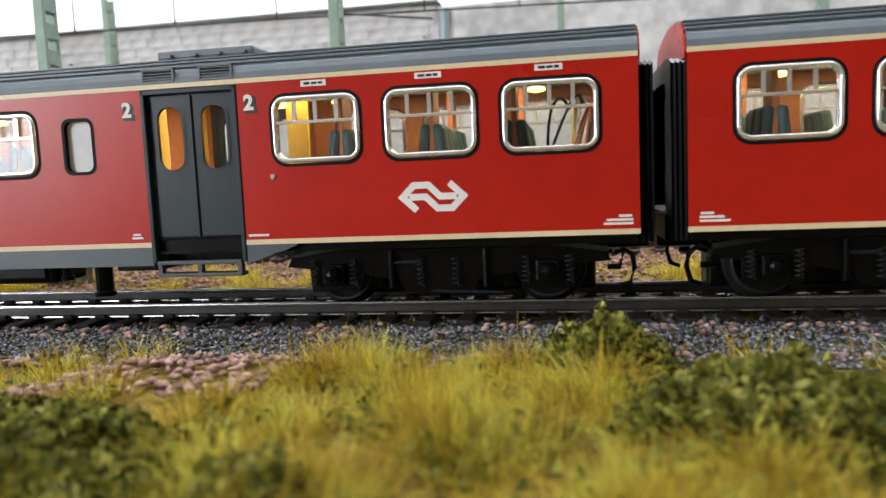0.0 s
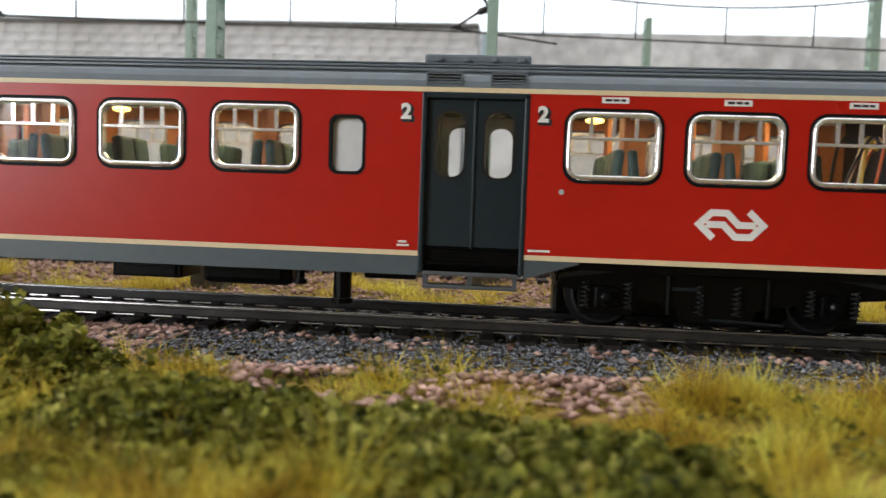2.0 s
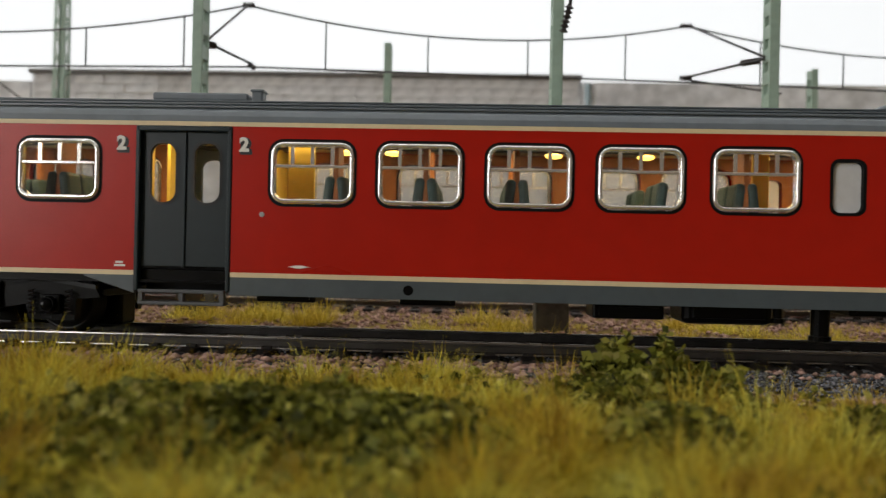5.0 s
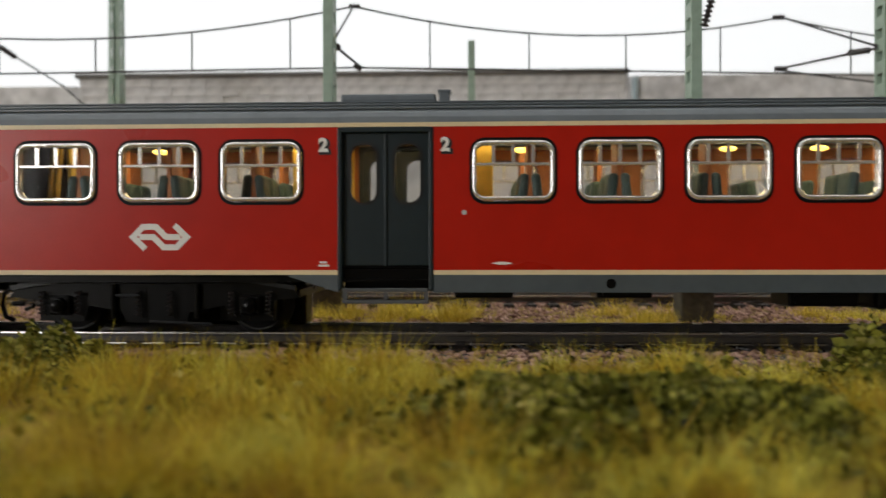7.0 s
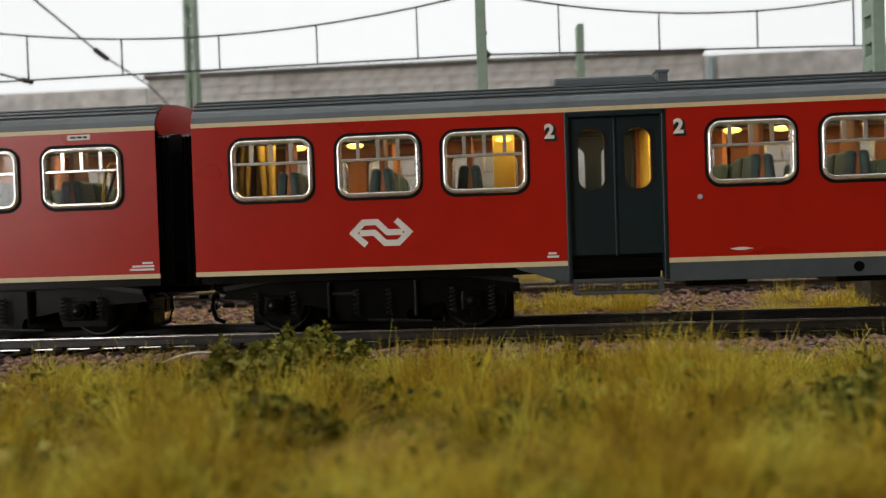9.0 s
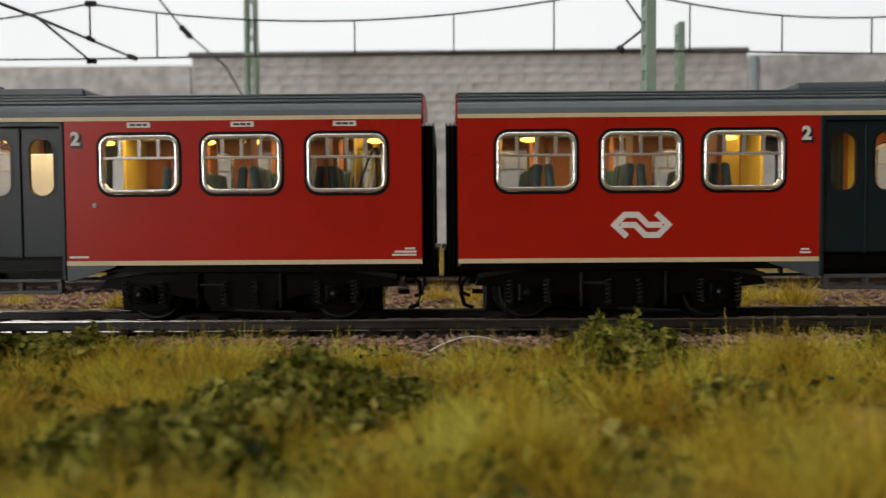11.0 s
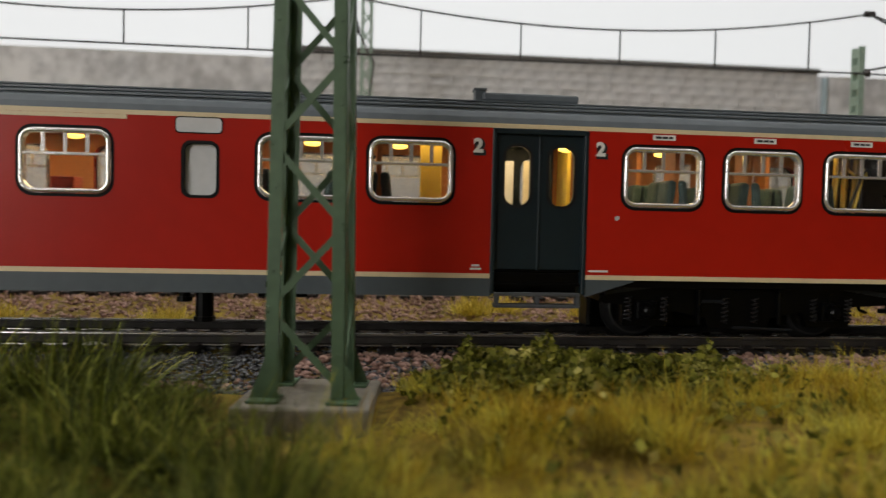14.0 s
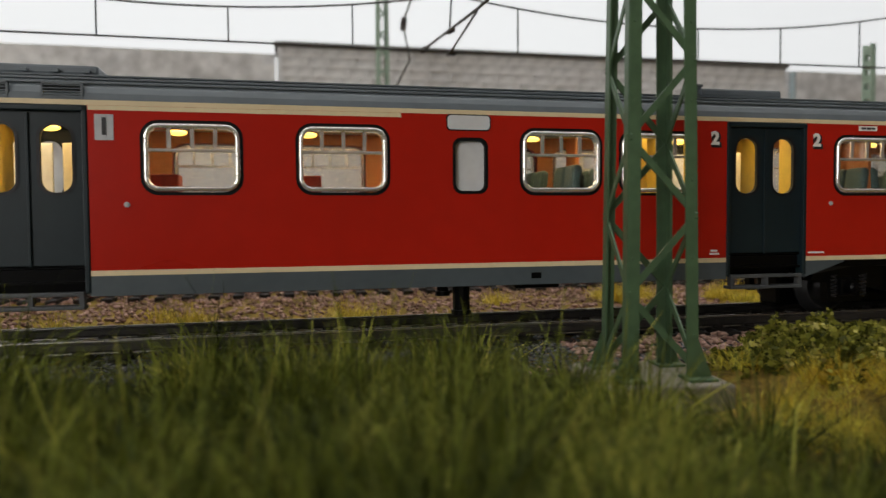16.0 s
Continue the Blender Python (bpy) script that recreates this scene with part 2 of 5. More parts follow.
def tube(bm, p, q, r, n=8, r2=None):
    p, q = Vector(p), Vector(q)
    d = q - p
    m = Matrix.Translation((p + q) / 2) @ d.to_track_quat("Z", "Y").to_matrix().to_4x4()
    bmesh.ops.create_cone(bm, cap_ends=True, segments=n, radius1=r, radius2=r if r2 is None else r2, depth=d.length, matrix=m)
    return bm


def bar(bm, p, q, w, h):
    """A flat bar from p to q, w wide along the view across it and h thick in y."""
    p, q = Vector(p), Vector(q)
    d = (q - p).normalized()
    a = d.cross(Vector((0, 1, 0)))
    a = a.normalized() if a.length > 0.2 else Vector((1, 0, 0))
    b = d.cross(a).normalized()
    vs = [bm.verts.new(e + a * (sx * w / 2) + b * (sy * h / 2)) for e in (p, q) for sx, sy in ((-1, -1), (1, -1), (1, 1), (-1, 1))]
    for i in range(4):
        bm.faces.new((vs[i], vs[(i + 1) % 4], vs[4 + (i + 1) % 4], vs[4 + i]))
    bm.faces.new(vs[3::-1])
    bm.faces.new(vs[4:])
    return bm


def rounded(x0, x1, z0, z1, r, k=5):
    """A rounded rectangle in x, z, counter-clockwise from the right side, k steps a corner."""
    out = []
    for cx, cz, a0 in ((x1 - r, z1 - r, 0), (x0 + r, z1 - r, 90), (x0 + r, z0 + r, 180), (x1 - r, z0 + r, 270)):
        for i in range(k + 1):
            a = radians(a0 + 90 * i / k)
            out.append((cx + r * math.cos(a), cz + r * math.sin(a)))
    return out


def outer_of(x0, x1, z0, z1, X0, X1, Z0, Z1, r, k=5):
    """The points on the rectangle X0..Z1 that answer to rounded()."""
    out = []
    spans = (((X1, z1 - r), (X1, Z1), (x1 - r, Z1)), ((x0 + r, Z1), (X0, Z1), (X0, z1 - r)),
             ((X0, z0 + r), (X0, Z0), (x0 + r, Z0)), ((x1 - r, Z0), (X1, Z0), (X1, z0 + r)))
    for a, b, c in spans:
        for i in range(k + 1):
            f = 2 * i / k
            p, q, g = (a, b, f) if f <= 1 else (b, c, f - 1)
            out.append((p[0] + (q[0] - p[0]) * g, p[1] + (q[1] - p[1]) * g))
    return out


def ring(bm, inner, outer, y, y_in):
    """Faces between two loops at y, and the reveal of the inner loop back to y_in."""
    a = [bm.verts.new((x, y, z)) for x, z in inner]
    b = [bm.verts.new((x, y, z)) for x, z in outer]
    c = [bm.verts.new((x, y_in, z)) for x, z in inner]
    n = len(a)
    for i in range(n):
        j = (i + 1) % n
        if (b[i].co - b[j].co).length > 1e-6:
            bm.faces.new((a[i], b[i], b[j], a[j]))
        else:
            bm.faces.new((a[i], b[i], a[j]))
        bm.faces.new((a[j], c[j], c[i], a[i]))


def holed_wall(x0, x1, z0, z1, holes, y, thick):
    """A wall in the plane y with rounded openings (x0, x1, z0, z1, r); its thickness goes to y + thick."""
    bm = bmesh.new()
    holes = sorted(holes)
    edges = [x0] + [(holes[i][1] + holes[i + 1][0]) / 2 for i in range(len(holes) - 1)] + [x1]
    k = 6
    for (a, b, c, d, r), X0, X1 in zip(holes, edges, edges[1:]):
        inn, out = rounded(a, b, c, d, r, k), outer_of(a, b, c, d, X0, X1, z0, z1, r, k)
        ring(bm, inn, out, y, y + thick)
        ring(bm, inn, out, y + thick, y)
    bmesh.ops.remove_doubles(bm, verts=bm.verts, dist=1e-5)
    bmesh.ops.recalc_face_normals(bm, faces=bm.faces)
    return bm


def loft(profiles):
    """A skin over equal point rows."""
    bm = bmesh.new()
    rows = [[bm.verts.new(p) for p in row] for row in profiles]
    for r, s in zip(rows, rows[1:]):
        for i in range(len(r) - 1):
            bm.faces.new((r[i], r[i + 1], s[i + 1], s[i]))
    return bm


def plate(points, y, thick):
    """A flat shape in x, z given by its outline, thick in y."""
    bm = bmesh.new()
    f = bm.faces.new([bm.verts.new((x, y, z)) for x, z in points])
    r = bmesh.ops.extrude_face_region(bm, geom=[f])
    bmesh.ops.translate(bm, vec=(0, thick, 0), verts=[v for v in r["geom"] if isinstance(v, bmesh.types.BMVert)])
    bmesh.ops.recalc_face_normals(bm, faces=bm.faces)
    return bm


def stroke(bm, pts, w, y, thick):
    """A mitred band along a line in x, z."""
    pts = [Vector((a, 0, b)) for a, b in pts]
    left, right = [], []
    for i, p in enumerate(pts):
        d0 = (p - pts[i - 1]).normalized() if i else (pts[1] - p).normalized()
        d1 = (pts[i + 1] - p).normalized() if i < len(pts) - 1 else d0
        n0, n1 = Vector((-d0.z, 0, d0.x)), Vector((-d1.z, 0, d1.x))
        m = (n0 + n1).normalized()
        m *= w / 2 / max(0.35, m.dot(n0))
        left.append(p + m)
        right.append(p - m)
    for i in range(len(pts) - 1):
        q = [left[i], left[i + 1], right[i + 1], right[i]]
        a = [bm.verts.new((v.x, y, v.z)) for v in q]
        b = [bm.verts.new((v.x, y + thick, v.z)) for v in q]
        bm.faces.new(a)
        bm.faces.new(b[::-1])
        for j in range(4):
            bm.faces.new((a[j], b[j], b[(j + 1) % 4], a[(j + 1) % 4]))
    bmesh.ops.recalc_face_normals(bm, faces=bm.faces)
    return bm


def digit_mesh(body, size, material, fat):
    cu = bpy.data.curves.new("digit", "FONT")
    cu.body, cu.size, cu.extrude, cu.align_x, cu.align_y, cu.offset = body, size * CM, 0.008 * CM, "CENTER", "CENTER", fat * CM
    ob = new("digit", cu)
    ob.matrix_world = pose(0, 0, 0, 90)
    bpy.context.view_layer.update()
    me = bpy.data.meshes.new_from_object(ob.evaluated_get(bpy.context.evaluated_depsgraph_get()))
    me.transform(pose(0, 0, 0, 90))
    bpy.data.objects.remove(ob)
    me.materials.clear()
    me.materials.append(material)
    return me


def joined(name, verts, faces, material):
    """One mesh from arrays in centimetres."""
    me = bpy.data.meshes.new(name)
    verts = np.asarray(verts, dtype=np.float32) * CM
    faces = np.asarray(faces, dtype=np.int32)
    n, k = faces.shape
    me.vertices.add(len(verts))
    me.vertices.foreach_set("co", verts.ravel())
    me.loops.add(n * k)
    me.loops.foreach_set("vertex_index", faces.ravel())
    me.polygons.add(n)
    me.polygons.foreach_set("loop_start", np.arange(0, n * k, k, dtype=np.int32))
    me.update(calc_edges=True)
    me.validate()
    me.materials.append(material)
    return me


def wire(name, pts, r, label, parent, material=None):
    """A round rod swept along points."""
    bm = bmesh.new()
    pts = [Vector(p) for p in pts]
    rows = []
    for i, p in enumerate(pts):
        d = (pts[min(i + 1, len(pts) - 1)] - pts[max(i - 1, 0)]).normalized()
        a = d.cross(Vector((0.13, 0.2, 1.0)) if abs(d.z) < 0.9 else Vector((1, 0, 0))).normalized()
        b = d.cross(a)
        rows.append([bm.verts.new(p + a * (r * math.cos(k * math.pi / 3)) + b * (r * math.sin(k * math.pi / 3))) for k in range(6)])
    for u, v in zip(rows, rows[1:]):
        for k in range(6):
            bm.faces.new((u[k], u[(k + 1) % 6], v[(k + 1) % 6], v[k]))
    bm.faces.new(rows[0][::-1])
    bm.faces.new(rows[-1])
    bmesh.ops.recalc_face_normals(bm, faces=bm.faces)
    return part(name, bm, material or WIRE, parent, label, smooth=True)


# ---- the room round the layout ----
def slab_box(name, x0, x1, y0, y1, z0, z1, material, label, category):
    return solid(name, box(bmesh.new(), x0, x1, y0, y1, z0, z1), material, label, category, kind="structure")


RX0, RX1, RY, RZ0, RZ1 = -290, 250, 200, -90, 165
slab_box("floor", RX0, RX1, -RY, RY, RZ0 - 5, RZ0, FLOORBOARD, "brown wooden floor of the room", "floor")
# Unseen ceiling; its long opening is made up to pass the top light.
bm = bmesh.new()
for bx in ((RX0, -175, -RY, RY), (135, RX1, -RY, RY), (-175, 135, -RY, -32), (-175, 135, 56, RY)):
    box(bm, *bx, RZ1, RZ1 + 5)
solid("ceiling", bm, ROOM, "unseen white ceiling with an opening added for top light", "ceiling", kind="structure")
# Glowing sheet added over that opening.
bm = bmesh.new()
bm.faces.new([bm.verts.new(p) for p in ((-260, -80, RZ1 + 40), (-260, 110, RZ1 + 40), (220, 110, RZ1 + 40), (220, -80, RZ1 + 40))])
solid("backdrop", bm, SKY_GLOW, "plain glowing sheet added above the unseen ceiling opening", "sky", kind="structure")
slab_box("wall_west", RX0 - 8, RX0, -RY, RY, RZ0, RZ1, UNSEEN_WALL, "plain grey-brown side wall of the room", "wall")
slab_box("wall_east", RX1, RX1 + 8, -RY, RY, RZ0, RZ1, UNSEEN_WALL, "plain grey-brown side wall of the room", "wall")
for nm, ys, wx0, wx1, wz0, wz1 in (("wall_north", (RY, RY + 8), -260, 220, 18, 145), ("wall_south", (-RY - 8, -RY), -275, -147, -8, 125)):
    bm = bmesh.new()
    box(bm, RX0, wx0, *ys, RZ0, RZ1)
    box(bm, wx1, RX1, *ys, RZ0, RZ1)
    box(bm, wx0, wx1, *ys, RZ0, wz0)
    box(bm, wx0, wx1, *ys, wz1, RZ1)
    solid(nm, bm, UNSEEN_WALL, "grey-brown room wall with a wide window opening", "wall", kind="structure")
for nm, y in (("backdrop", RY + 30), ("backdrop", -RY - 30)):
    bm = bmesh.new()
    s = 1 if y > 0 else -1
    q = [bm.verts.new(p) for p in ((-600, y, -200), (600, y, -200), (600, y, 500), (-600, y, 500))]
    bm.faces.new(q if y > 0 else q[::-1])
    solid(nm, bm, SKY_GLOW, "plain bright overcast sky outside the window", "sky", kind="structure")

# ---- the train ----
WZ0, WZ1, WR = 2.50, 3.58, 0.24
WIDTH = 3.30
ROOF = [(0.0, 3.87), (0.03, 3.97), (0.08, 4.06), (0.14, 4.12), (0.105, 4.125), (0.105, 4.15), (0.17, 4.165), (0.225, 4.195), (0.19, 4.20), (0.19, 4.225), (0.27, 4.24),
        (0.345, 4.265), (0.31, 4.27), (0.31, 4.292), (0.42, 4.305), (0.65, 4.345), (0.95, 4.39), (1.30, 4.42), (1.65, 4.43)]


def window_meshes(w, z0, z1, tag):
    """Frame, gasket, bars and pane of one window, centred on x = 0 at the outer face y = 0."""
    a = w / 2
    bm = bmesh.new()
    rings = ((a - 0.025, 0.03, -0.012), (a - 0.035, 0.045, -0.045), (a - 0.075, 0.085, -0.05), (a - 0.095, 0.105, -0.03), (a - 0.1, 0.11, 0.09))
    loops = []
    for hx, dz, y in rings:
        loops.append([(x, y, z) for x, z in rounded(-hx, hx, z0 + dz, z1 - dz, max(0.06, WR - dz), 6)])
    vs = [[bm.verts.new(p) for p in lp] for lp in loops]
    for r, s in zip(vs, vs[1:]):
        for i in range(len(r)):
            j = (i + 1) % len(r)
            bm.faces.new((r[i], s[i], s[j], r[j]))
    frame_me = mesh_of("window" + tag, bm, SILVER, smooth=True)
    bm = bmesh.new()
    ring(bm, rounded(-a + 0.022, a - 0.022, z0 + 0.022, z1 - 0.022, WR, 6), rounded(-a - 0.022, a + 0.022, z0 - 0.026, z1 + 0.02, WR + 0.02, 6), -0.008, 0.06)
    gasket_me = mesh_of("gasket" + tag, bm, GASKET)
    zb = z0 + 0.60 * (z1 - z0)
    bm = bmesh.new()
    box(bm, -a + 0.09, a - 0.09, -0.025, 0.03, zb - 0.024, zb + 0.024, 0.008)
    for f in (-0.25, 0.0, 0.25):
        box(bm, f * w * 0.93 - 0.03, f * w * 0.93 + 0.03, -0.005, 0.03, zb + 0.03, z1 - 0.1)
    bars_me = mesh_of("window_bar" + tag, bm, SILVER)
    bm = bmesh.new()
    f = bm.faces.new([bm.verts.new((x, 0.05, z)) for x, z in rounded(-a + 0.08, a - 0.08, z0 + 0.09, z1 - 0.09, 0.12, 6)])
    r = bmesh.ops.extrude_face_region(bm, geom=[f])
    bmesh.ops.translate(bm, vec=(0, 0.03, 0), verts=[v for v in r["geom"] if isinstance(v, bmesh.types.BMVert)])
    bmesh.ops.recalc_face_normals(bm, faces=bm.faces)
    pane_me = mesh_of("pane" + tag, bm, GLASS)
    far_me = pane_me.copy()
    far_me.materials.clear()
    far_me.materials.append(FAR_PANE)
    return frame_me, gasket_me, bars_me, pane_me, far_me


WIN = window_meshes(1.44, WZ0, WZ1, "")


bm = bmesh.new()
tube(bm, (0, -0.02, 0), (0, 0.0, 0), 0.042, 12)
tube(bm, (0, -0.04, 0), (0, -0.03, 0), 0.022, 8)
DOT = mesh_of("door_button", bm, INT_GREY)
TWO, ONE = digit_mesh("2", 0.315, WHITE_PRINT, 0.013), digit_mesh("1", 0.34, BLACK_PRINT, 0.012)
TWO_SHADE = digit_mesh("2", 0.315, BLACK_PRINT, 0.034)
bm = bmesh.new()
box(bm, -0.13, 0.13, -0.01, 0.0, -0.19, 0.19)
PALE_BACKING = mesh_of("sign_backing", bm, INT_GREY)

LOGO_LINE = ((0.27, 0.04), (0.075, 0.5), (0.235, 0.9), (0.44, 0.9), (0.60, 0.5), (0.83, 0.5))


def logo_mesh():
    out = []
    w, h = 1.10, 0.44
    for s in (1, -1):
        bm = bmesh.new()
        stroke(bm, [(s * (u - 0.5) * w, s * (v - 0.5) * h) for u, v in LOGO_LINE], 0.102, -0.006 - 0.001 * s, 0.006)
        bmesh.ops.remove_doubles(bm, verts=bm.verts, dist=1e-5)
        out.append(mesh_of("emblem_arrow", bm, WHITE_PRINT))
    return out


LOGO = logo_mesh()
bm = bmesh.new()
box(bm, -0.2, 0.2, -0.008, 0.0, -0.045, 0.045)
LABEL_PLATE = mesh_of("label_plate", bm, WHITE_PRINT)
bm = bmesh.new()
for a, b in ((-0.15, -0.05), (-0.03, 0.06), (0.08, 0.15)):
    box(bm, a, b, -0.012, -0.004, -0.018, 0.018)
LABEL_BARS = mesh_of("label_writing", bm, BLACK_PRINT)


def small_print(parent, x, z, rows):
    bm = bmesh.new()
    for i, (a, b) in enumerate(rows):
        box(bm, x + a, x + b, -0.006, 0.0, z + 0.055 * i, z + 0.055 * i + 0.035)
    part("printed_lettering", bm, WHITE_PRINT, parent)


def spring(bm, x, y, z0, z1, r=0.058, turns=6, w=0.014):
    pts = []
    n = turns * 8
    for i in range(n + 1):
        a = 2 * math.pi * i / 8
        pts.append(Vector((x + r * math.cos(a), y + r * math.sin(a), z0 + (z1 - z0) * i / n)))
    for p, q in zip(pts, pts[1:]):
        tube(bm, p, q, w, 5)


def wheel_meshes():
    bm = bmesh.new()
    prof = [(0.50, 0.0), (0.58, 0.0), (0.60, 0.03), (0.58, 0.07), (0.515, 0.09), (0.50, 0.28), (0.44, 0.28), (0.42, 0.16), (0.16, 0.12), (0.14, 0.26), (0.0, 0.26)]
    n = 28
    rows = []
    for i in range(n):
        a = 2 * math.pi * i / n
        rows.append([bm.verts.new((r * math.cos(a), -y, r * math.sin(a))) for r, y in prof])
    for i in range(n):
        r, s = rows[i], rows[(i + 1) % n]
        for j in range(len(prof) - 1):
            bm.faces.new((r[j], s[j], s[j + 1], r[j + 1]))
    bmesh.ops.remove_doubles(bm, verts=bm.verts, dist=1e-4)
    bmesh.ops.recalc_face_normals(bm, faces=bm.faces)
    return mesh_of("wheel", bm, DARK_METAL, smooth=True)


WHEEL = wheel_meshes()


def bogie(car, xa, xb, lo, hi):
    """A motor bogie with two axles at xa and xb; its frame runs from lo to hi."""
    xm = (xa + xb) / 2
    bm = bmesh.new()
    for y0, y1 in ((0.38, 0.56), (2.74, 2.92)):
        pts = [(lo, 0.86), (lo + 0.15, 1.12), (xa - 0.5, 1.16), (xm, 1.10), (xb + 0.5, 1.16), (hi - 0.15, 1.12), (hi, 0.86), (xb + 0.42, 0.82), (xb + 0.4, 0.45),
               (xb - 0.40, 0.45), (xb - 0.48, 0.72), (xm + 0.6, 0.60), (xm + 0.55, 0.42), (xm - 0.55, 0.42), (xm - 0.6, 0.60), (xa + 0.48, 0.72), (xa + 0.4, 0.45), (xa - 0.4, 0.45), (xa - 0.42, 0.82)]
        b2 = plate(pts, y0, y1 - y0)
        me = bpy.data.meshes.new("tmp")
        b2.to_mesh(me)
        bm.from_mesh(me)
        bpy.data.meshes.remove(me)
        b2.free()
    box(bm, xm - 0.7, xm + 0.7, 0.56, 2.74, 0.55, 1.2)
    box(bm, xa - 0.75, xb + 0.75, 1.35, 1.95, 0.27, 1.15, 0.06)
    for x in (lo + 0.1, hi - 0.1):
        box(bm, x - 0.08, x + 0.08, 0.5, 2.8, 0.86, 1.0, 0.02)
    fr = part("bogie_frame", bm, BLACK, car, "black plastic bogie frame")
    for x in (xa, xb):
        piece("wheel", WHEEL, car, x, 1.12, 0.72)
        o = piece("wheel", WHEEL, car, x, 2.18, 0.72)
        o.rotation_euler = (0, 0, math.pi)
        bm = bmesh.new()
        tube(bm, (x, 0.9, 0.72), (x, 2.4, 0.72), 0.09, 10)
        part("axle", bm, DARK_METAL, car)
        bm = bmesh.new()
        box(bm, x - 0.19, x + 0.19, 0.27, 0.40, 0.56, 0.90, 0.04)
        tube(bm, (x, 0.18, 0.73), (x, 0.30, 0.73), 0.13, 16, 0.15)
        dome = bmesh.ops.create_uvsphere(bm, u_segments=12, v_segments=8, radius=0.115)["verts"]
        bmesh.ops.transform(bm, matrix=Matrix.Translation((x, 0.19, 0.73)) @ Matrix.Diagonal((1, 0.7, 1, 1)), verts=dome)
        part("axle_box", bm, BLACK, fr, "black axle box with a round cap", smooth=False)
        for s in (-0.33, 0.33):
            bm = bmesh.new()
            spring(bm, x + s, 0.31, 0.55, 0.98)
            part("coil_spring", bm, SPRING, fr, "bright thin coil spring")
    for s in (-0.28, 0.28):
        bm = bmesh.new()
        spring(bm, xm + s, 0.31, 0.52, 0.98)
        part("coil_spring", bm, SPRING, fr, "bright thin coil spring")
    bm = bmesh.new()
    tube(bm, (xm - 0.75, 0.33, 0.5), (xm - 0.75, 0.33, 1.1), 0.045, 8)
    tube(bm, (xm + 0.75, 0.33, 0.5), (xm + 0.75, 0.33, 1.1), 0.045, 8)
    part("damper", bm, BLACK, fr)
    # bowed beam along the top of the frame, and the brake rod below it
    bm = plate([(lo + 0.05, 1.0), (lo + 0.9, 1.13), (xm, 1.18), (hi - 0.9, 1.13), (hi - 0.05, 1.0), (hi - 0.05, 1.08), (hi - 0.9, 1.21), (xm, 1.26), (lo + 0.9, 1.21), (lo + 0.05, 1.08)], 0.30, 0.1)
    part("top_beam", bm, BEAM, fr, "dark grey bowed frame beam")
    bm = bmesh.new()
    tube(bm, (xm - 0.75, 0.34, 0.90), (xm - 0.3, 0.34, 0.90), 0.03, 8)
    tube(bm, (xm - 0.1, 0.34, 0.44), (xm + 1.0, 0.34, 0.40), 0.025, 8)
    part("brake_rod", bm, BEAM, fr)
    for x in (xa + 0.62, xb - 0.62):
        bm = bmesh.new()
        box(bm, x - 0.09, x + 0.09, 0.8, 1.05, 0.42, 0.95, 0.02)
        part("brake_block", bm, BLACK, fr)
    return fr


def hook(car, x, s):
    """Brake hose hooks and the coupling at a car's end; s points out of the car."""
    for y in (0.55, 2.75):
        pts = [(x, 0.95), (x + s * 0.16, 1.0), (x + s * 0.27, 0.92), (x + s * 0.30, 0.72), (x + s * 0.24, 0.5), (x + s * 0.08, 0.44)]
        wire("hose", [(p[0], y, p[1]) for p in pts], 0.042, "black curved brake hose", car, BLACK)
        bm = bmesh.new()
        tube(bm, (x - s * 0.1, y, 0.74), (x + s * 0.1, y, 0.74), 0.045, 8)
        part("hose_coupling", bm, BLACK, car)
    bm = bmesh.new()
    box(bm, min(x - s * 0.7, x + s * 0.62), max(x - s * 0.7, x + s * 0.62), 1.45, 1.85, 0.94, 1.14, 0.03)
    part("coupling", bm, BLACK, car)


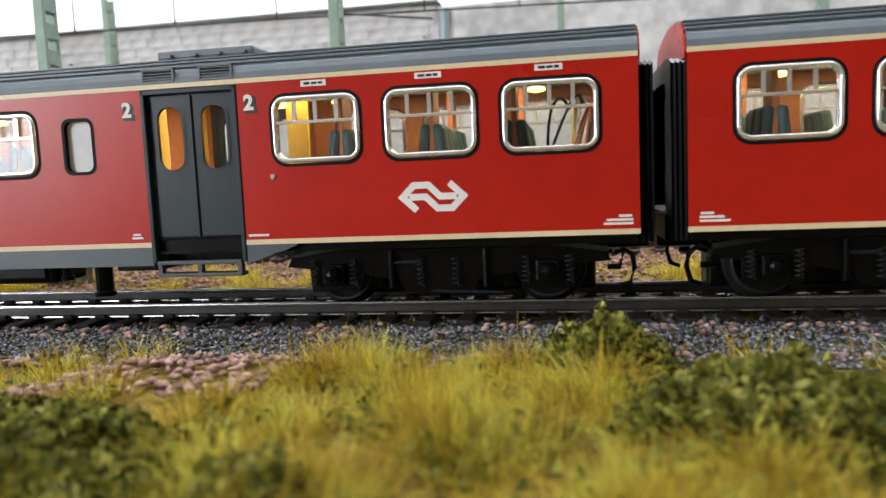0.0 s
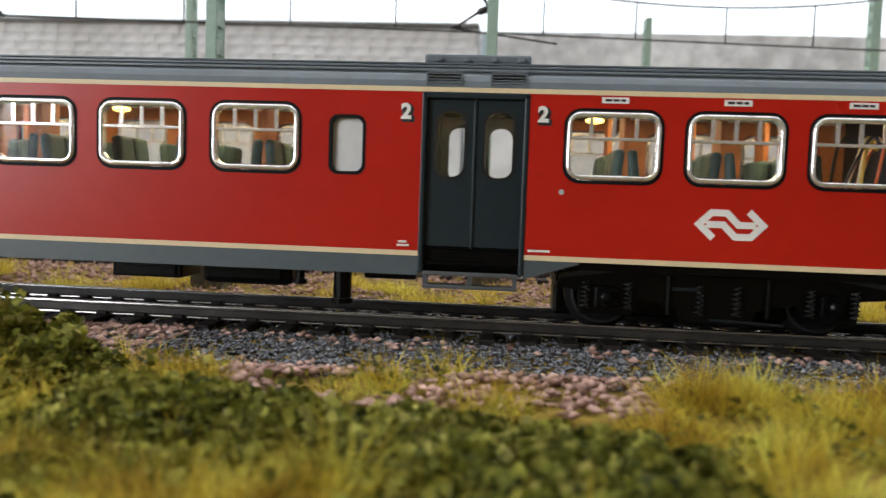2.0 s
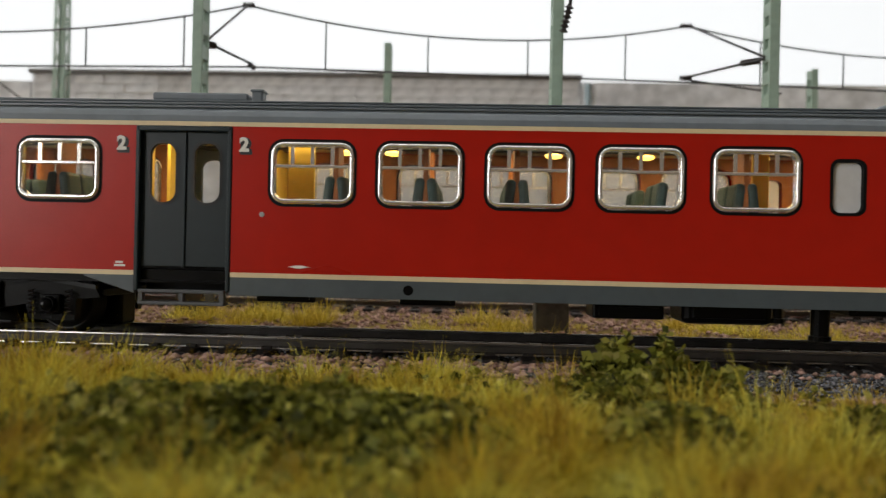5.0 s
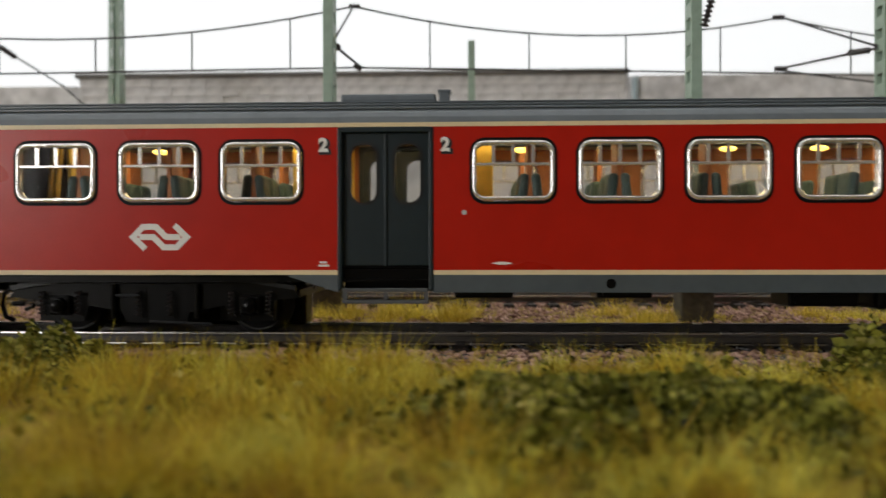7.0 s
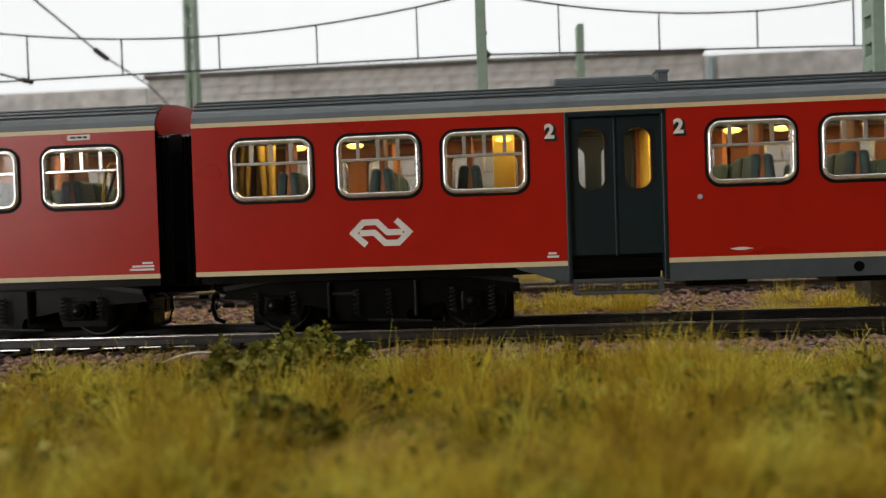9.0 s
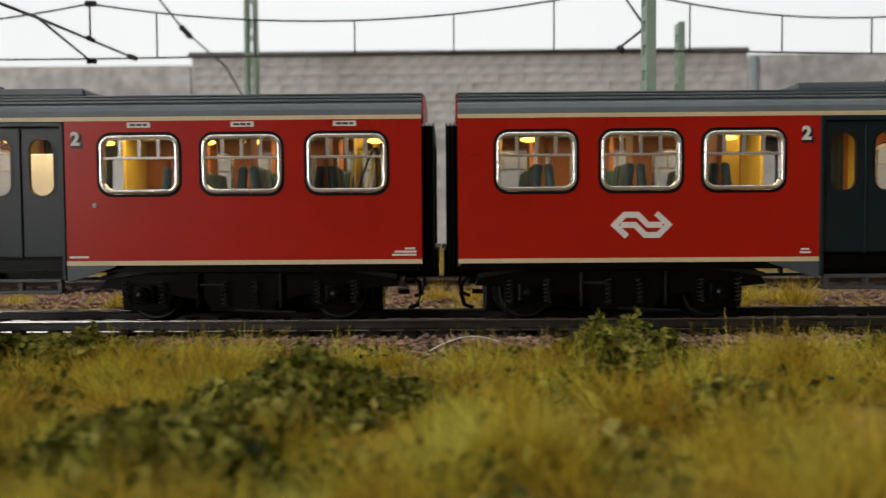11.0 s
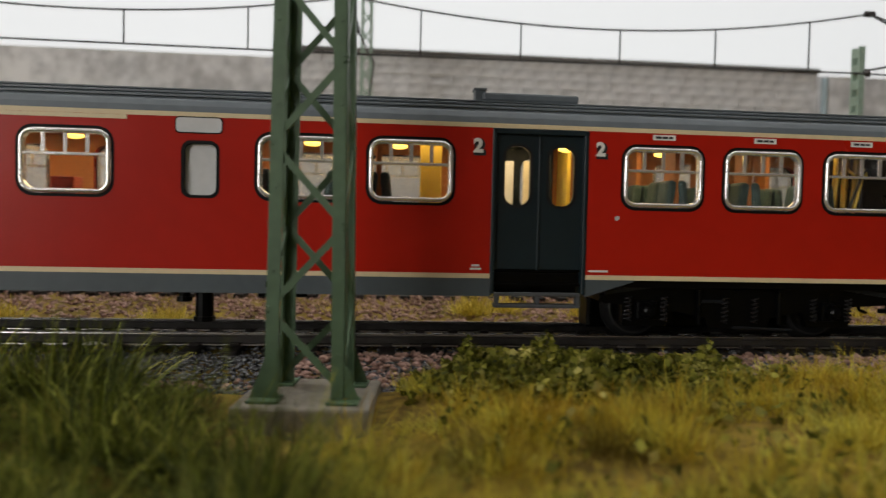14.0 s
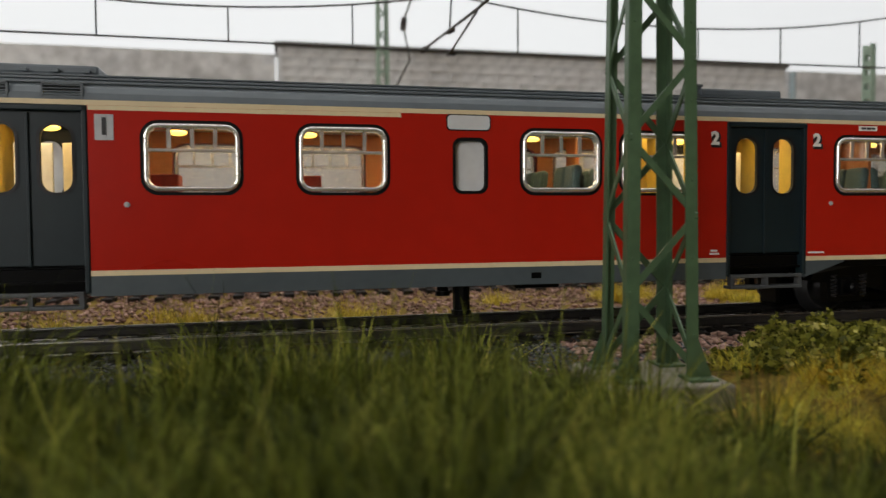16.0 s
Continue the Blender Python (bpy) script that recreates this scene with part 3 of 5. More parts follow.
def door_pair(car, a, b, vents, mirror=False):
    """A double door between a and b, set back behind the side, with the steps under it."""
    mid = (a + b) / 2
    for y, side in ((0.07, 1), (WIDTH - 0.07, -1)):
        bm = bmesh.new()
        out = -0.02 if side == 1 else WIDTH + 0.02
        for x0, x1 in ((a - 0.01, a + 0.07), (b - 0.07, b + 0.01)):
            box(bm, x0, x1, min(out, out + side * 0.2), max(out, out + side * 0.2), 1.02, 3.79, 0.02)
        box(bm, a, b, min(out, out + side * 0.2), max(out, out + side * 0.2), 3.70, 3.79, 0.02)
        part("door_frame", bm, DOOR, car, "dark slate door surround")
        for x0, x1 in ((a + 0.07, mid - 0.012), (mid + 0.012, b - 0.07)):
            c = (x0 + x1) / 2
            bm = holed_wall(x0, x1, 1.42, 3.70, [(c - 0.23, c + 0.23, 2.50, 3.52, 0.2)], y, side * 0.07)
            leaf = part("door", bm, DOOR, car, "dark slate door leaf with a tall rounded window")
            bm = bmesh.new()
            yy = y - side * 0.012
            ring(bm, rounded(c - 0.215, c + 0.215, 2.515, 3.505, 0.19, 6), rounded(c - 0.26, c + 0.26, 2.47, 3.55, 0.23, 6), yy, y + side * 0.07)
            part("window_rim", bm, DARK_METAL, leaf)
            bm = bmesh.new()
            bm.faces.new([bm.verts.new((x, y + side * 0.04, z)) for x, z in rounded(c - 0.22, c + 0.22, 2.51, 3.51, 0.19, 6)])
            part("pane", bm, GLASS, leaf).visible_shadow = False
        bm = bmesh.new()
        box(bm, mid - 0.022, mid + 0.022, min(y - side * 0.03, y), max(y - side * 0.03, y), 1.42, 3.68, 0.01)
        part("door_seal", bm, DOOR, car)
        # dark step well and the grey step frame under the door
        bm = bmesh.new()
        w = sorted((y, y + side * 0.45))
        box(bm, a + 0.05, b - 0.05, *sorted((y + side * 0.3, y + side * 0.36)), 1.0, 1.42)
        box(bm, a + 0.05, b - 0.05, w[0], w[1], 1.40, 1.44)
        box(bm, a + 0.05, b - 0.05, *sorted((y - side * 0.02, y + side * 0.3)), 1.16, 1.20)
        part("step_well", bm, BLACK, car)
        bm = bmesh.new()
        yo = sorted((y - side * 0.10, y + side * 0.02))
        for z in (1.02, 0.82):
            box(bm, a + 0.08, b - 0.08, yo[0], yo[1] + (0.12 if z < 1 else 0), z - 0.03, z + 0.03, 0.012)
        for x in (a + 0.12, mid, b - 0.12):
            box(bm, x - 0.035, x + 0.035, yo[0] + 0.01, yo[1], 0.79, 1.05)
        part("footstep", bm, STEP_GREY, car, "grey folding step frame under the door")
    # shallow roof box above the door
    bm = bmesh.new()
    z0 = 4.36
    box(bm, a - 0.08, b + 0.02, 0.72, 2.58, z0, 4.51, 0.04)
    if vents:
        for i in range(4):
            bump = a + 0.16 + i * (b - a - 0.3) / 3
            box(bm, bump - 0.05, bump + 0.05, 0.66, 0.73, z0 + 0.02, z0 + 0.08, 0.01)
    part("roof_box", bm, GREY_ROOF, car, "shallow grey roof box")
    if vents:
        for c in (a + 0.32, b - 0.32):
            bm = bmesh.new()
            tilt = Matrix.Rotation(radians(-18), 4, "X")
            for x0, x1, z0, z1 in ((c - 0.28, c - 0.25, 3.9, 4.10), (c + 0.25, c + 0.28, 3.9, 4.10), (c - 0.28, c + 0.28, 3.89, 3.91), (c - 0.28, c + 0.28, 4.09, 4.11)):
                box(bm, x0, x1, 0.0, 0.06, z0, z1)
            v = part("roof_vent", bm, GREY_ROOF, car, "louvred grey roof vent")
            bm = bmesh.new()
            box(bm, c - 0.26, c + 0.26, 0.035, 0.05, 3.9, 4.1)
            part("vent_backing", bm, BLACK, v)
            for i in range(4):
                bm = bmesh.new()
                box(bm, c - 0.25, c + 0.25, 0.0, 0.05, 3.925 + i * 0.045, 3.94 + i * 0.045, 0, tilt)
                part("slat", bm, GREY_ROOF, v)
    else:
        bm = bmesh.new()
        x = a - 0.12 if mirror else b + 0.17
        box(bm, x - 0.1, x + 0.1, 0.78, 1.0, 4.34, 4.56, 0.025)
        box(bm, x - 0.12, x + 0.12, 0.76, 1.02, 4.54, 4.59, 0.015)
        part("roof_cap", bm, GREY_ROOF, car, "small square roof ventilator")


def wc_window(car, a, b):
    for y, side in ((0.0, 1), (WIDTH, -1)):
        bm = bmesh.new()
        ring(bm, rounded(a + 0.03, b - 0.03, 2.55, 3.37, 0.12, 5), rounded(a - 0.02, b + 0.02, 2.50, 3.42, 0.15, 5), y - side * 0.01, y + side * 0.1)
        w = part("wc_window", bm, GASKET, car, "narrow frosted lavatory window")
        bm = bmesh.new()
        f = bm.faces.new([bm.verts.new((x, y + side * 0.07, z)) for x, z in rounded(a + 0.02, b - 0.02, 2.54, 3.38, 0.12, 5)])
        part("pane", bm, FROSTED, w, "frosted pale pane")


def seat_meshes():
    out = []
    for m in (SEAT_GREEN,):
        bm = bmesh.new()
        for y in (-0.25, 0.25):
            box(bm, -0.08, 0.10, y - 0.235, y + 0.235, 0.1, 1.14, 0.07, Matrix.Rotation(radians(-7), 4, "Y"))
            box(bm, 0.03, 0.46, y - 0.235, y + 0.235, 0.26, 0.44, 0.05)
        box(bm, 0.0, 0.36, -0.4, 0.4, 0.0, 0.27, 0.02)
        out.append(mesh_of("seat", bm, m))
    return out


SEATS = seat_meshes()
# Bulb widened to a flat lens so its shape takes in the halo.
bm = bmesh.new()
bmesh.ops.create_uvsphere(bm, u_segments=12, v_segments=8, radius=0.13)
bmesh.ops.scale(bm, vec=(1.25, 1.0, 0.38), verts=bm.verts)
LED_ME = mesh_of("led", bm, LED, smooth=True)


# how far across each window its bay divider stands (0: none), and the warm bulbs along the ceiling
BAYS = {-24.76: 0.62, -22.95: 0.5, -21.18: 0.32, -16.88: 0.72, -15.09: 0.55, -13.29: 0.38, -11.48: 0, -9.63: 0.5, -4.12: 0.68, -2.34: 0.46, -0.57: 0.12,
        -43.70: None, -41.43: None, -37.77: 0, -35.98: 0.14, -31.67: 0.80, -29.88: 0.5, -28.05: 0.2, 2.68: 0.45, 4.46: 0}
BULBS = (-45.3, -44.7, -43.4, -41.2, -39.2, -37.0, -35.4, -33.9, -32.3, -30.3, -29.4, -27.0, -24.0, -22.9, -20.1, -15.9, -15.0, -12.0, -10.3, -8.2, -4.6, -3.5,
         -0.1, 3.7, 5.6, 7.4, 9.2, 12.0, 15.0)


def railcar(x0, x1, lefts, doors, wcs, emblems, plates, label, bogies, seed, first_class=None):
    rng = random.Random(seed)
    car = thing("train_carriage", (x0 + x1) / 2, WIDTH / 2, 0.2, label, "train carriage", "carriages of the train set")
    W = 1.44
    holes = [(l, l + W, WZ0, WZ1, WR) for l in lefts] + [(a, b, 2.54, 3.38, 0.13) for a, b in wcs]
    cuts = sorted(doors)
    edges = [x0] + [e for d in cuts for e in d] + [x1]
    for i in range(0, len(edges), 2):
        a, b = edges[i], edges[i + 1]
        hs = [h for h in holes if a < h[0] < b]
        for y, th in ((0.0, 0.12), (WIDTH, -0.12)):
            part("side_panel", holed_wall(a, b, 1.36, 3.80, hs, y, th), RED, car, "glossy red painted side panel")
        part("inner_lining", holed_wall(a + 0.02, b - 0.02, 1.9, 3.78, hs, WIDTH - 0.125, -0.03), INT_ORANGE, car, "orange-brown inner wall lining")
        for y in (-0.004, WIDTH - 0.036):
            bm = bmesh.new()
            box(bm, a, b, y, y + 0.04, 1.28, 1.36)
            part("cream_line", bm, CREAM, car)
    for y in (-0.006, WIDTH - 0.034):
        bm = bmesh.new()
        box(bm, x0, x1, y, y + 0.04, 3.795, 3.868)
        part("cream_line", bm, CREAM, car)
    # roof, with two fine rain ledges
    prof = ROOF + [(WIDTH - y, z) for y, z in ROOF[-2::-1]]
    bm = loft([[(x, y, z) for y, z in prof] for x in (x0, x1)])
    for x in (x0, x1):
        bm.faces.new([bm.verts.new((x, y, z)) for y, z in prof])
    bmesh.ops.remove_doubles(bm, verts=bm.verts, dist=1e-5)
    bmesh.ops.recalc_face_normals(bm, faces=bm.faces)
    part("roof", bm, GREY_ROOF, car, "grey ribbed roof")
    # ends: red wall, arched red brow and black gangway
    for x, s in ((x0, -1), (x1, 1)):
        bm = bmesh.new()
        box(bm, min(x, x - s * 0.1), max(x, x - s * 0.1), 0.1, WIDTH - 0.1, 1.3, 3.86)
        part("end_wall", bm, BLACK, car)
        bm = bmesh.new()
        arch = [(1.65 + (y - 1.65) * 0.985, z - 0.02) for y, z in prof] + [(3.2, 3.74), (0.1, 3.74)]
        f = bm.faces.new([bm.verts.new((x + s * 0.003, y, z)) for y, z in arch])
        r = bmesh.ops.extrude_face_region(bm, geom=[f])
        bmesh.ops.translate(bm, vec=(s * 0.025, 0, 0), verts=[v for v in r["geom"] if isinstance(v, bmesh.types.BMVert)])
        bmesh.ops.recalc_face_normals(bm, faces=bm.faces)
        part("end_brow", bm, RED, car)
        bm = bmesh.new()
        # folded bellows: a closed ring round the passage, in and out in three folds
        rows = []
        for k in range(7):
            xa, d = x + s * (0.0 + 0.035 * k), 0.03 * (k % 2)
            rows.append([bm.verts.new((xa, y, z)) for y, z in ((0.10 + d, 1.15), (0.10 + d, 3.70 - d), (0.5, 3.80 - d), (2.8, 3.80 - d), (3.2 - d, 3.70 - d), (3.2 - d, 1.15))])
        for u, v in zip(rows, rows[1:]):
            for k in range(5):
                bm.faces.new((u[k], u[k + 1], v[k + 1], v[k]))
        inner = [bm.verts.new((x + s * 0.21, y, z)) for y, z in ((0.75, 1.15), (0.75, 3.45), (0.9, 3.5), (2.4, 3.5), (2.55, 3.45), (2.55, 1.15))]
        for k in range(5):
            bm.faces.new((rows[-1][k], rows[-1][k + 1], inner[k + 1], inner[k]))
        bmesh.ops.recalc_face_normals(bm, faces=bm.faces)
        part("gangway", bm, BLACK, car, "black folded gangway bellows")
        bm = bmesh.new()
        box(bm, min(x, x + s * 0.26), max(x, x + s * 0.26), 0.5, 2.8, 1.12, 1.5, 0.02)
        part("gangway_threshold", bm, BLACK, car)
        bm = bmesh.new()
        box(bm, min(x, x + s * 0.3), max(x, x + s * 0.3), 0.7, 2.6, 1.52, 1.56)
        part("gangway_plate", bm, INT_GREY, car)
        hook(car, x - s * 0.35, s)
    # floor, under-floor and skirt
    bm = bmesh.new()
    box(bm, x0 + 0.05, x1 - 0.05, 0.12, WIDTH - 0.12, 1.15, 1.38)
    part("underframe", bm, BLACK, car)
    bm = bmesh.new()
    box(bm, x0 + 0.1, x1 - 0.1, 0.12, WIDTH - 0.12, 1.82, 1.9)
    part("floor", bm, INT_GREY, car)
    sk0, sk1 = cuts[0][1], cuts[-1][0]
    for y in (0.0, WIDTH - 0.1):
        for a, b, lo, hi in ((cuts[0][0] - 0.85, cuts[0][0], 0, 1), (sk0, sk1, 1, 1), (cuts[-1][1], cuts[-1][1] + 0.85, 1, 0)):
            z = 0.98
            pts = [(a, 1.28), (a, z if lo else 1.25), (b, z if hi else 1.25), (b, 1.28)]
            part("skirt", plate(pts, y, 0.1), GREY_SKIRT, car, "slate grey skirt below the cream line")
    # windows on both sides
    for l in lefts:
        for y, rz in ((0.0, 0), (WIDTH, math.pi)):
            o = piece("window", WIN[0], car, l + W / 2, y, 0, "silver-framed window with a sliding top light")
            o.rotation_euler = (0, 0, rz)
            for n, me in (("gasket", WIN[1]), ("window_bar", WIN[2]), ("pane", WIN[3] if rz == 0 else WIN[4])):
                c = new(n, me)
                c.parent = o
                if n == "pane":
                    c.visible_shadow = False
    for a, b in wcs:
        wc_window(car, a, b)
    for a, b, vents, mirror in [(d[0], d[1], v, m) for d, v, m in zip(cuts, *doors_extra[seed])]:
        door_pair(car, a, b, vents, mirror)
        if first_class is not None and abs(a - first_class) < 0.1:
            piece("sign_backing", PALE_BACKING, car, b + 0.24, 0, 3.475)
            piece("class_number", ONE, car, b + 0.24, -0.012, 3.475, "black figure one on a pale plate")
        else:
            for x in (a - 0.25, b + 0.21):
                piece("class_number_shadow", TWO_SHADE, car, x + 0.03, 0.0, 3.455)
                piece("class_number", TWO, car, x, -0.014, 3.48, "white figure two with a black shadow")
        piece("door_button", DOT, car, b + 0.53, 0, 2.335)
        if x0 < -26:
            for m, p, q, y in ((SEAT_WHITE, a + 0.1, (a + b) / 2 - 0.12, 2.2), (INT_CREAM, (a + b) / 2 + 0.05, b - 0.3, 2.1)):
                bm = bmesh.new()
                box(bm, p, q, y, y + 0.07, 1.9, 3.4, 0.02)
                part("vestibule_wall", bm, m, car)
        small_print(car, a - 0.34, 1.42, ((0, 0.19), (0.02, 0.15)))
        if abs(b + 17.52) < 0.1:
            part("printed_arrow", plate([(b + 0.98, 1.475), (b + 1.12, 1.45), (b + 1.22, 1.45), (b + 1.36, 1.475), (b + 1.22, 1.5), (b + 1.12, 1.5)], -0.006, 0.006), WHITE_PRINT, car)
        elif abs(a + 46.08) > 0.1:
            small_print(car, b + 0.06, 1.41, ((0, 0.34),))
    for x in emblems:
        for me in LOGO:
            piece("emblem_arrow", me, car, x, 0, 1.93, "half of a white zigzag arrow emblem")
    for x in plates:
        p = piece("label_plate", LABEL_PLATE, car, x, 0, 3.725)
        c = new("label_writing", LABEL_BARS)
        c.parent = p
    small_print(car, x1 - 0.72, 1.42, ((0.2, 0.62), (0.24, 0.62), (0.42, 0.6)))
    if x0 > 0:
        small_print(car, x0 + 0.15, 1.42, ((0, 0.42), (0.0, 0.34), (0.02, 0.2)))
    # interior: partitions, seats and warm bulbs
    for d in cuts:
        for x in (d[0] - 0.12, d[1] + 0.12):
            bm = bmesh.new()
            box(bm, x - 0.03, x + 0.03, 0.2, 1.2, 1.9, 3.75)
            box(bm, x - 0.03, x + 0.03, 2.1, WIDTH - 0.2, 1.9, 3.75)
            part("partition", bm, INT_YELLOW if x0 < -26 else rng.choice((INT_YELLOW, INT_ORANGE)), car)
    for l in lefts:
        f = BAYS.get(l, 0.5)
        if f is None:
            continue
        spots = [(f * W - 0.14, math.pi), (f * W + 0.14, 0.0)] if f else [(0.12, 0.0), (1.15, math.pi)]
        for dx, turn in spots:
            for y in (0.86, 2.50):
                o = piece("seat", SEATS[0], car, l + dx, y, 1.9)
                o.rotation_euler = (0, 0, turn)
        if f:
            bm = bmesh.new()
            for y0, y1 in ((0.42, 0.92), (2.3, 2.8)):
                box(bm, l + f * W - 0.045, l + f * W + 0.045, y0, y1, 1.9, 3.72, 0.015)
            part("partition", bm, INT_ORANGE, car, "orange-brown bay divider")
    bm = bmesh.new()
    box(bm, x0 + 0.2, x1 - 0.2, 0.9, 2.4, 3.80, 3.84)
    part("ceiling_strip", bm, INT_CREAM, car)
    for x in BULBS:
        if x0 < x < x1:
            piece("led", LED_ME, car, x, 1.65, 3.60)
    for xa, xb, lo, hi in bogies:
        bogie(car, xa, xb, lo, hi)
    if first_class is not None:
        bm = bmesh.new()
        box(bm, first_class + 1.65, -39.78, -0.005, 0.01, 3.725, 3.792)
        part("first_class_stripe", bm, CREAM, car, "broad cream stripe along the eaves")
    return car


def underfloor(car, items):
    """Boxes, tanks and pipes hung below the floor: (kind, x0, x1, z0)."""
    for kind, a, b, z in items:
        bm = bmesh.new()
        if kind == "battery_box":
            box(bm, a, b, 0.35, 1.1, z, 1.2, 0.03)
            box(bm, a + 0.1, b - 0.1, 0.31, 0.36, z + 0.05, z + 0.2)
        elif kind == "tank":
            box(bm, a, b, 0.4, 1.3, z, 1.2, 0.1)
            box(bm, a + 0.15, b - 0.15, 0.34, 0.42, z + 0.1, z + 0.3, 0.02)
        else:
            tube(bm, ((a + b) / 2, 0.55, z), ((a + b) / 2, 0.55, 1.2), (b - a) / 2, 12)
            tube(bm, ((a + b) / 2, 0.55, z), ((a + b) / 2, 0.55, z + 0.08), (b - a) / 2 + 0.03, 12)
        part(kind, bm, BLACK, car)


doors_extra = {1: ((False, False), (False, False)), 2: ((False, True), (False, False)), 3: ((True, False), (False, True))}
carB = railcar(-25.40, 1.40, [-24.76, -22.95, -21.18, -16.88, -15.09, -13.29, -11.48, -9.63, -4.12, -2.34, -0.57],
               [(-19.14, -17.52), (-6.29, -4.67)], [(-7.72, -7.18)], [-22.22, -1.62], [-3.40, -1.62, 0.15],
               "red model railcar trailer with warm lit silver windows", [(-24.15, -20.75, -25.1, -19.9), (-3.35, 0.05, -4.15, 1.0)], 2)
underfloor(carB, [("battery_box", -11.43, -10.24, 0.72), ("tank", -9.92, -8.42, 0.66), ("waste_pipe", -7.74, -7.44, 0.42), ("small_box", -8.38, -8.22, 0.70),
                  ("battery_box", -17.16, -16.14, 0.86), ("battery_box", -14.70, -13.74, 0.86), ("battery_box", -7.2, -6.35, 0.86)])
carC = railcar(-52.9, -26.03, [-51.9, -50.1, -48.3, -43.70, -41.43, -37.77, -35.98, -31.67, -29.88, -28.05],
               [(-46.08, -44.45), (-33.90, -32.27)], [(-38.92, -38.36)], [-49.4], [-30.95, -29.14, -27.36],
               "red model railcar with first class section and warm lit windows", [(-51.6, -48.3, -52.4, -47.4), (-31.05, -27.60, -31.85, -26.45)], 3, first_class=-46.08)
underfloor(carC, [("waste_pipe", -38.82, -38.52, 0.45), ("small_box", -39.1, -38.9, 0.78), ("battery_box", -37.76, -36.94, 0.88), ("battery_box", -43.1, -42.3, 0.95)])
carA = railcar(2.06, 28.9, [2.68, 4.46, 6.22, 10.4, 12.2, 14.0, 15.8, 17.6, 23.2, 25.0, 26.8],
               [(7.9, 9.52), (21.1, 22.7)], [(19.5, 20.0)], [5.2, 25.7], [], "red model railcar trailer at the right end of the set",
               [(3.3, 6.7, 2.4, 7.6), (24.2, 27.5, 23.3, 28.5)], 1)
tagged(carA, "red model railcar trailer coupled beyond a black gangway")
def cables(car, x, seed, n, mats):
    """Loose decoder cables bunched behind an end window."""
    rng = random.Random(seed)
    for i in range(n):
        a, h = x + rng.uniform(-0.3, 0.3), rng.uniform(0.2, 0.55)
        pts = []
        for k in range(9):
            u = k / 8
            pts.append((a + h * (u - 0.2) + 0.1 * math.sin(3 * u + i), 0.5 + 0.07 * i, 2.0 + 1.35 * math.sin(math.pi * (0.12 + 0.55 * u))))
        wire("cable", pts, 0.026, "", car, mats[i % len(mats)])


def curtain(car, x0, x1, y, seed):
    """Hanging brown and yellow strips with folds, across the car behind an end window."""
    rng = random.Random(seed)
    bm = bmesh.new()
    x = x0
    while x < x1:
        w, sway = rng.uniform(0.10, 0.2), rng.uniform(-0.12, 0.12)
        rows = []
        for k in range(7):
            u = k / 6
            c = x + sway * math.sin(2.2 * u + x)
            z = 3.7 - 1.7 * u
            ring_pts = [(c, y - 0.05), (c + w * 0.5, y - 0.08), (c + w, y - 0.02), (c + w * 0.5, y + 0.04)]
            rows.append([bm.verts.new((px, py, z)) for px, py in ring_pts])
        for r, q in zip(rows, rows[1:]):
            for k in range(4):
                bm.faces.new((r[k], r[(k + 1) % 4], q[(k + 1) % 4], q[k]))
        x += w + rng.uniform(0.0, 0.05)
    bmesh.ops.recalc_face_normals(bm, faces=bm.faces)
    part("curtain", bm, CURTAIN, car, "brown and yellow hanging strips", smooth=True)


for nm, m, x0, x1, y0, y1, z0, z1 in (("seat", SEAT_RED, -43.75, -43.3, 0.9, 1.4, 1.9, 2.85), 
                                     ("seat", SEAT_RED, -41.4, -41.0, 1.1, 1.5, 1.9, 2.85), 
                                     ("partition", INT_YELLOW, -16.95, -16.45, 1.5, 1.56, 1.9, 3.75), ("partition", INT_YELLOW, -8.6, -8.3, 1.0, 1.06, 1.9, 3.75), ("partition", INT_YELLOW, -35.0, -34.6, 1.6, 1.66, 1.9, 3.75),
                                     ("partition", INT_YELLOW, -20.3, -19.9, 1.6, 1.66, 1.9, 3.75), ("partition", INT_YELLOW, -4.5, -4.1, 1.6, 1.66, 1.9, 3.75)):
    bm = bmesh.new()
    box(bm, x0, x1, y0, y1, z0, z1, 0.02)
    if nm == "seat":
        box(bm, x0 + 0.04, x1 - 0.04, y0 - 0.35, y0, 1.9, 2.38, 0.04)
        bmesh.ops.bevel(bm, geom=[e for e in bm.edges if e.calc_length() > 0.2], offset=0.02, segments=1, affect="EDGES")
    part(nm, bm, m, carC if x0 < -26 else carB)
cables(carB, 0.45, 1, 8, (CABLE_BLACK, CABLE_ORANGE, CABLE_YELLOW, INT_CREAM))
cables(carC, -27.0, 3, 4, (CABLE_BLACK, CABLE_YELLOW))
curtain(carB, -25.2, -24.45, 1.9, 4)
curtain(carC, -27.35, -26.3, 1.7, 6)
# Flush black disc and plate stand in for the darkness inside skirt holes.
for x in (-14.52, -37.5):
    bm = bmesh.new()
    if x > -20:
        tube(bm, (x, -0.006, 1.13), (x, 0.01, 1.13), 0.085, 14)
    else:
        box(bm, x - 0.09, x + 0.09, -0.006, 0.01, 1.08, 1.18, 0.003)
    part("filler_hole", bm, BLACK, carB if x > -20 else carC)
for a in (-39.02,):
    bm = plate(rounded(a, a + 0.71, 3.55, 3.78, 0.06, 4), -0.012, 0.02)
    part("destination_panel", bm, FROSTED, carC, "pale blank destination panel")
    bm = plate(rounded(a - 0.02, a + 0.73, 3.53, 3.80, 0.07, 4), -0.006, 0.02)
    part("panel_rim", bm, GASKET, carC)

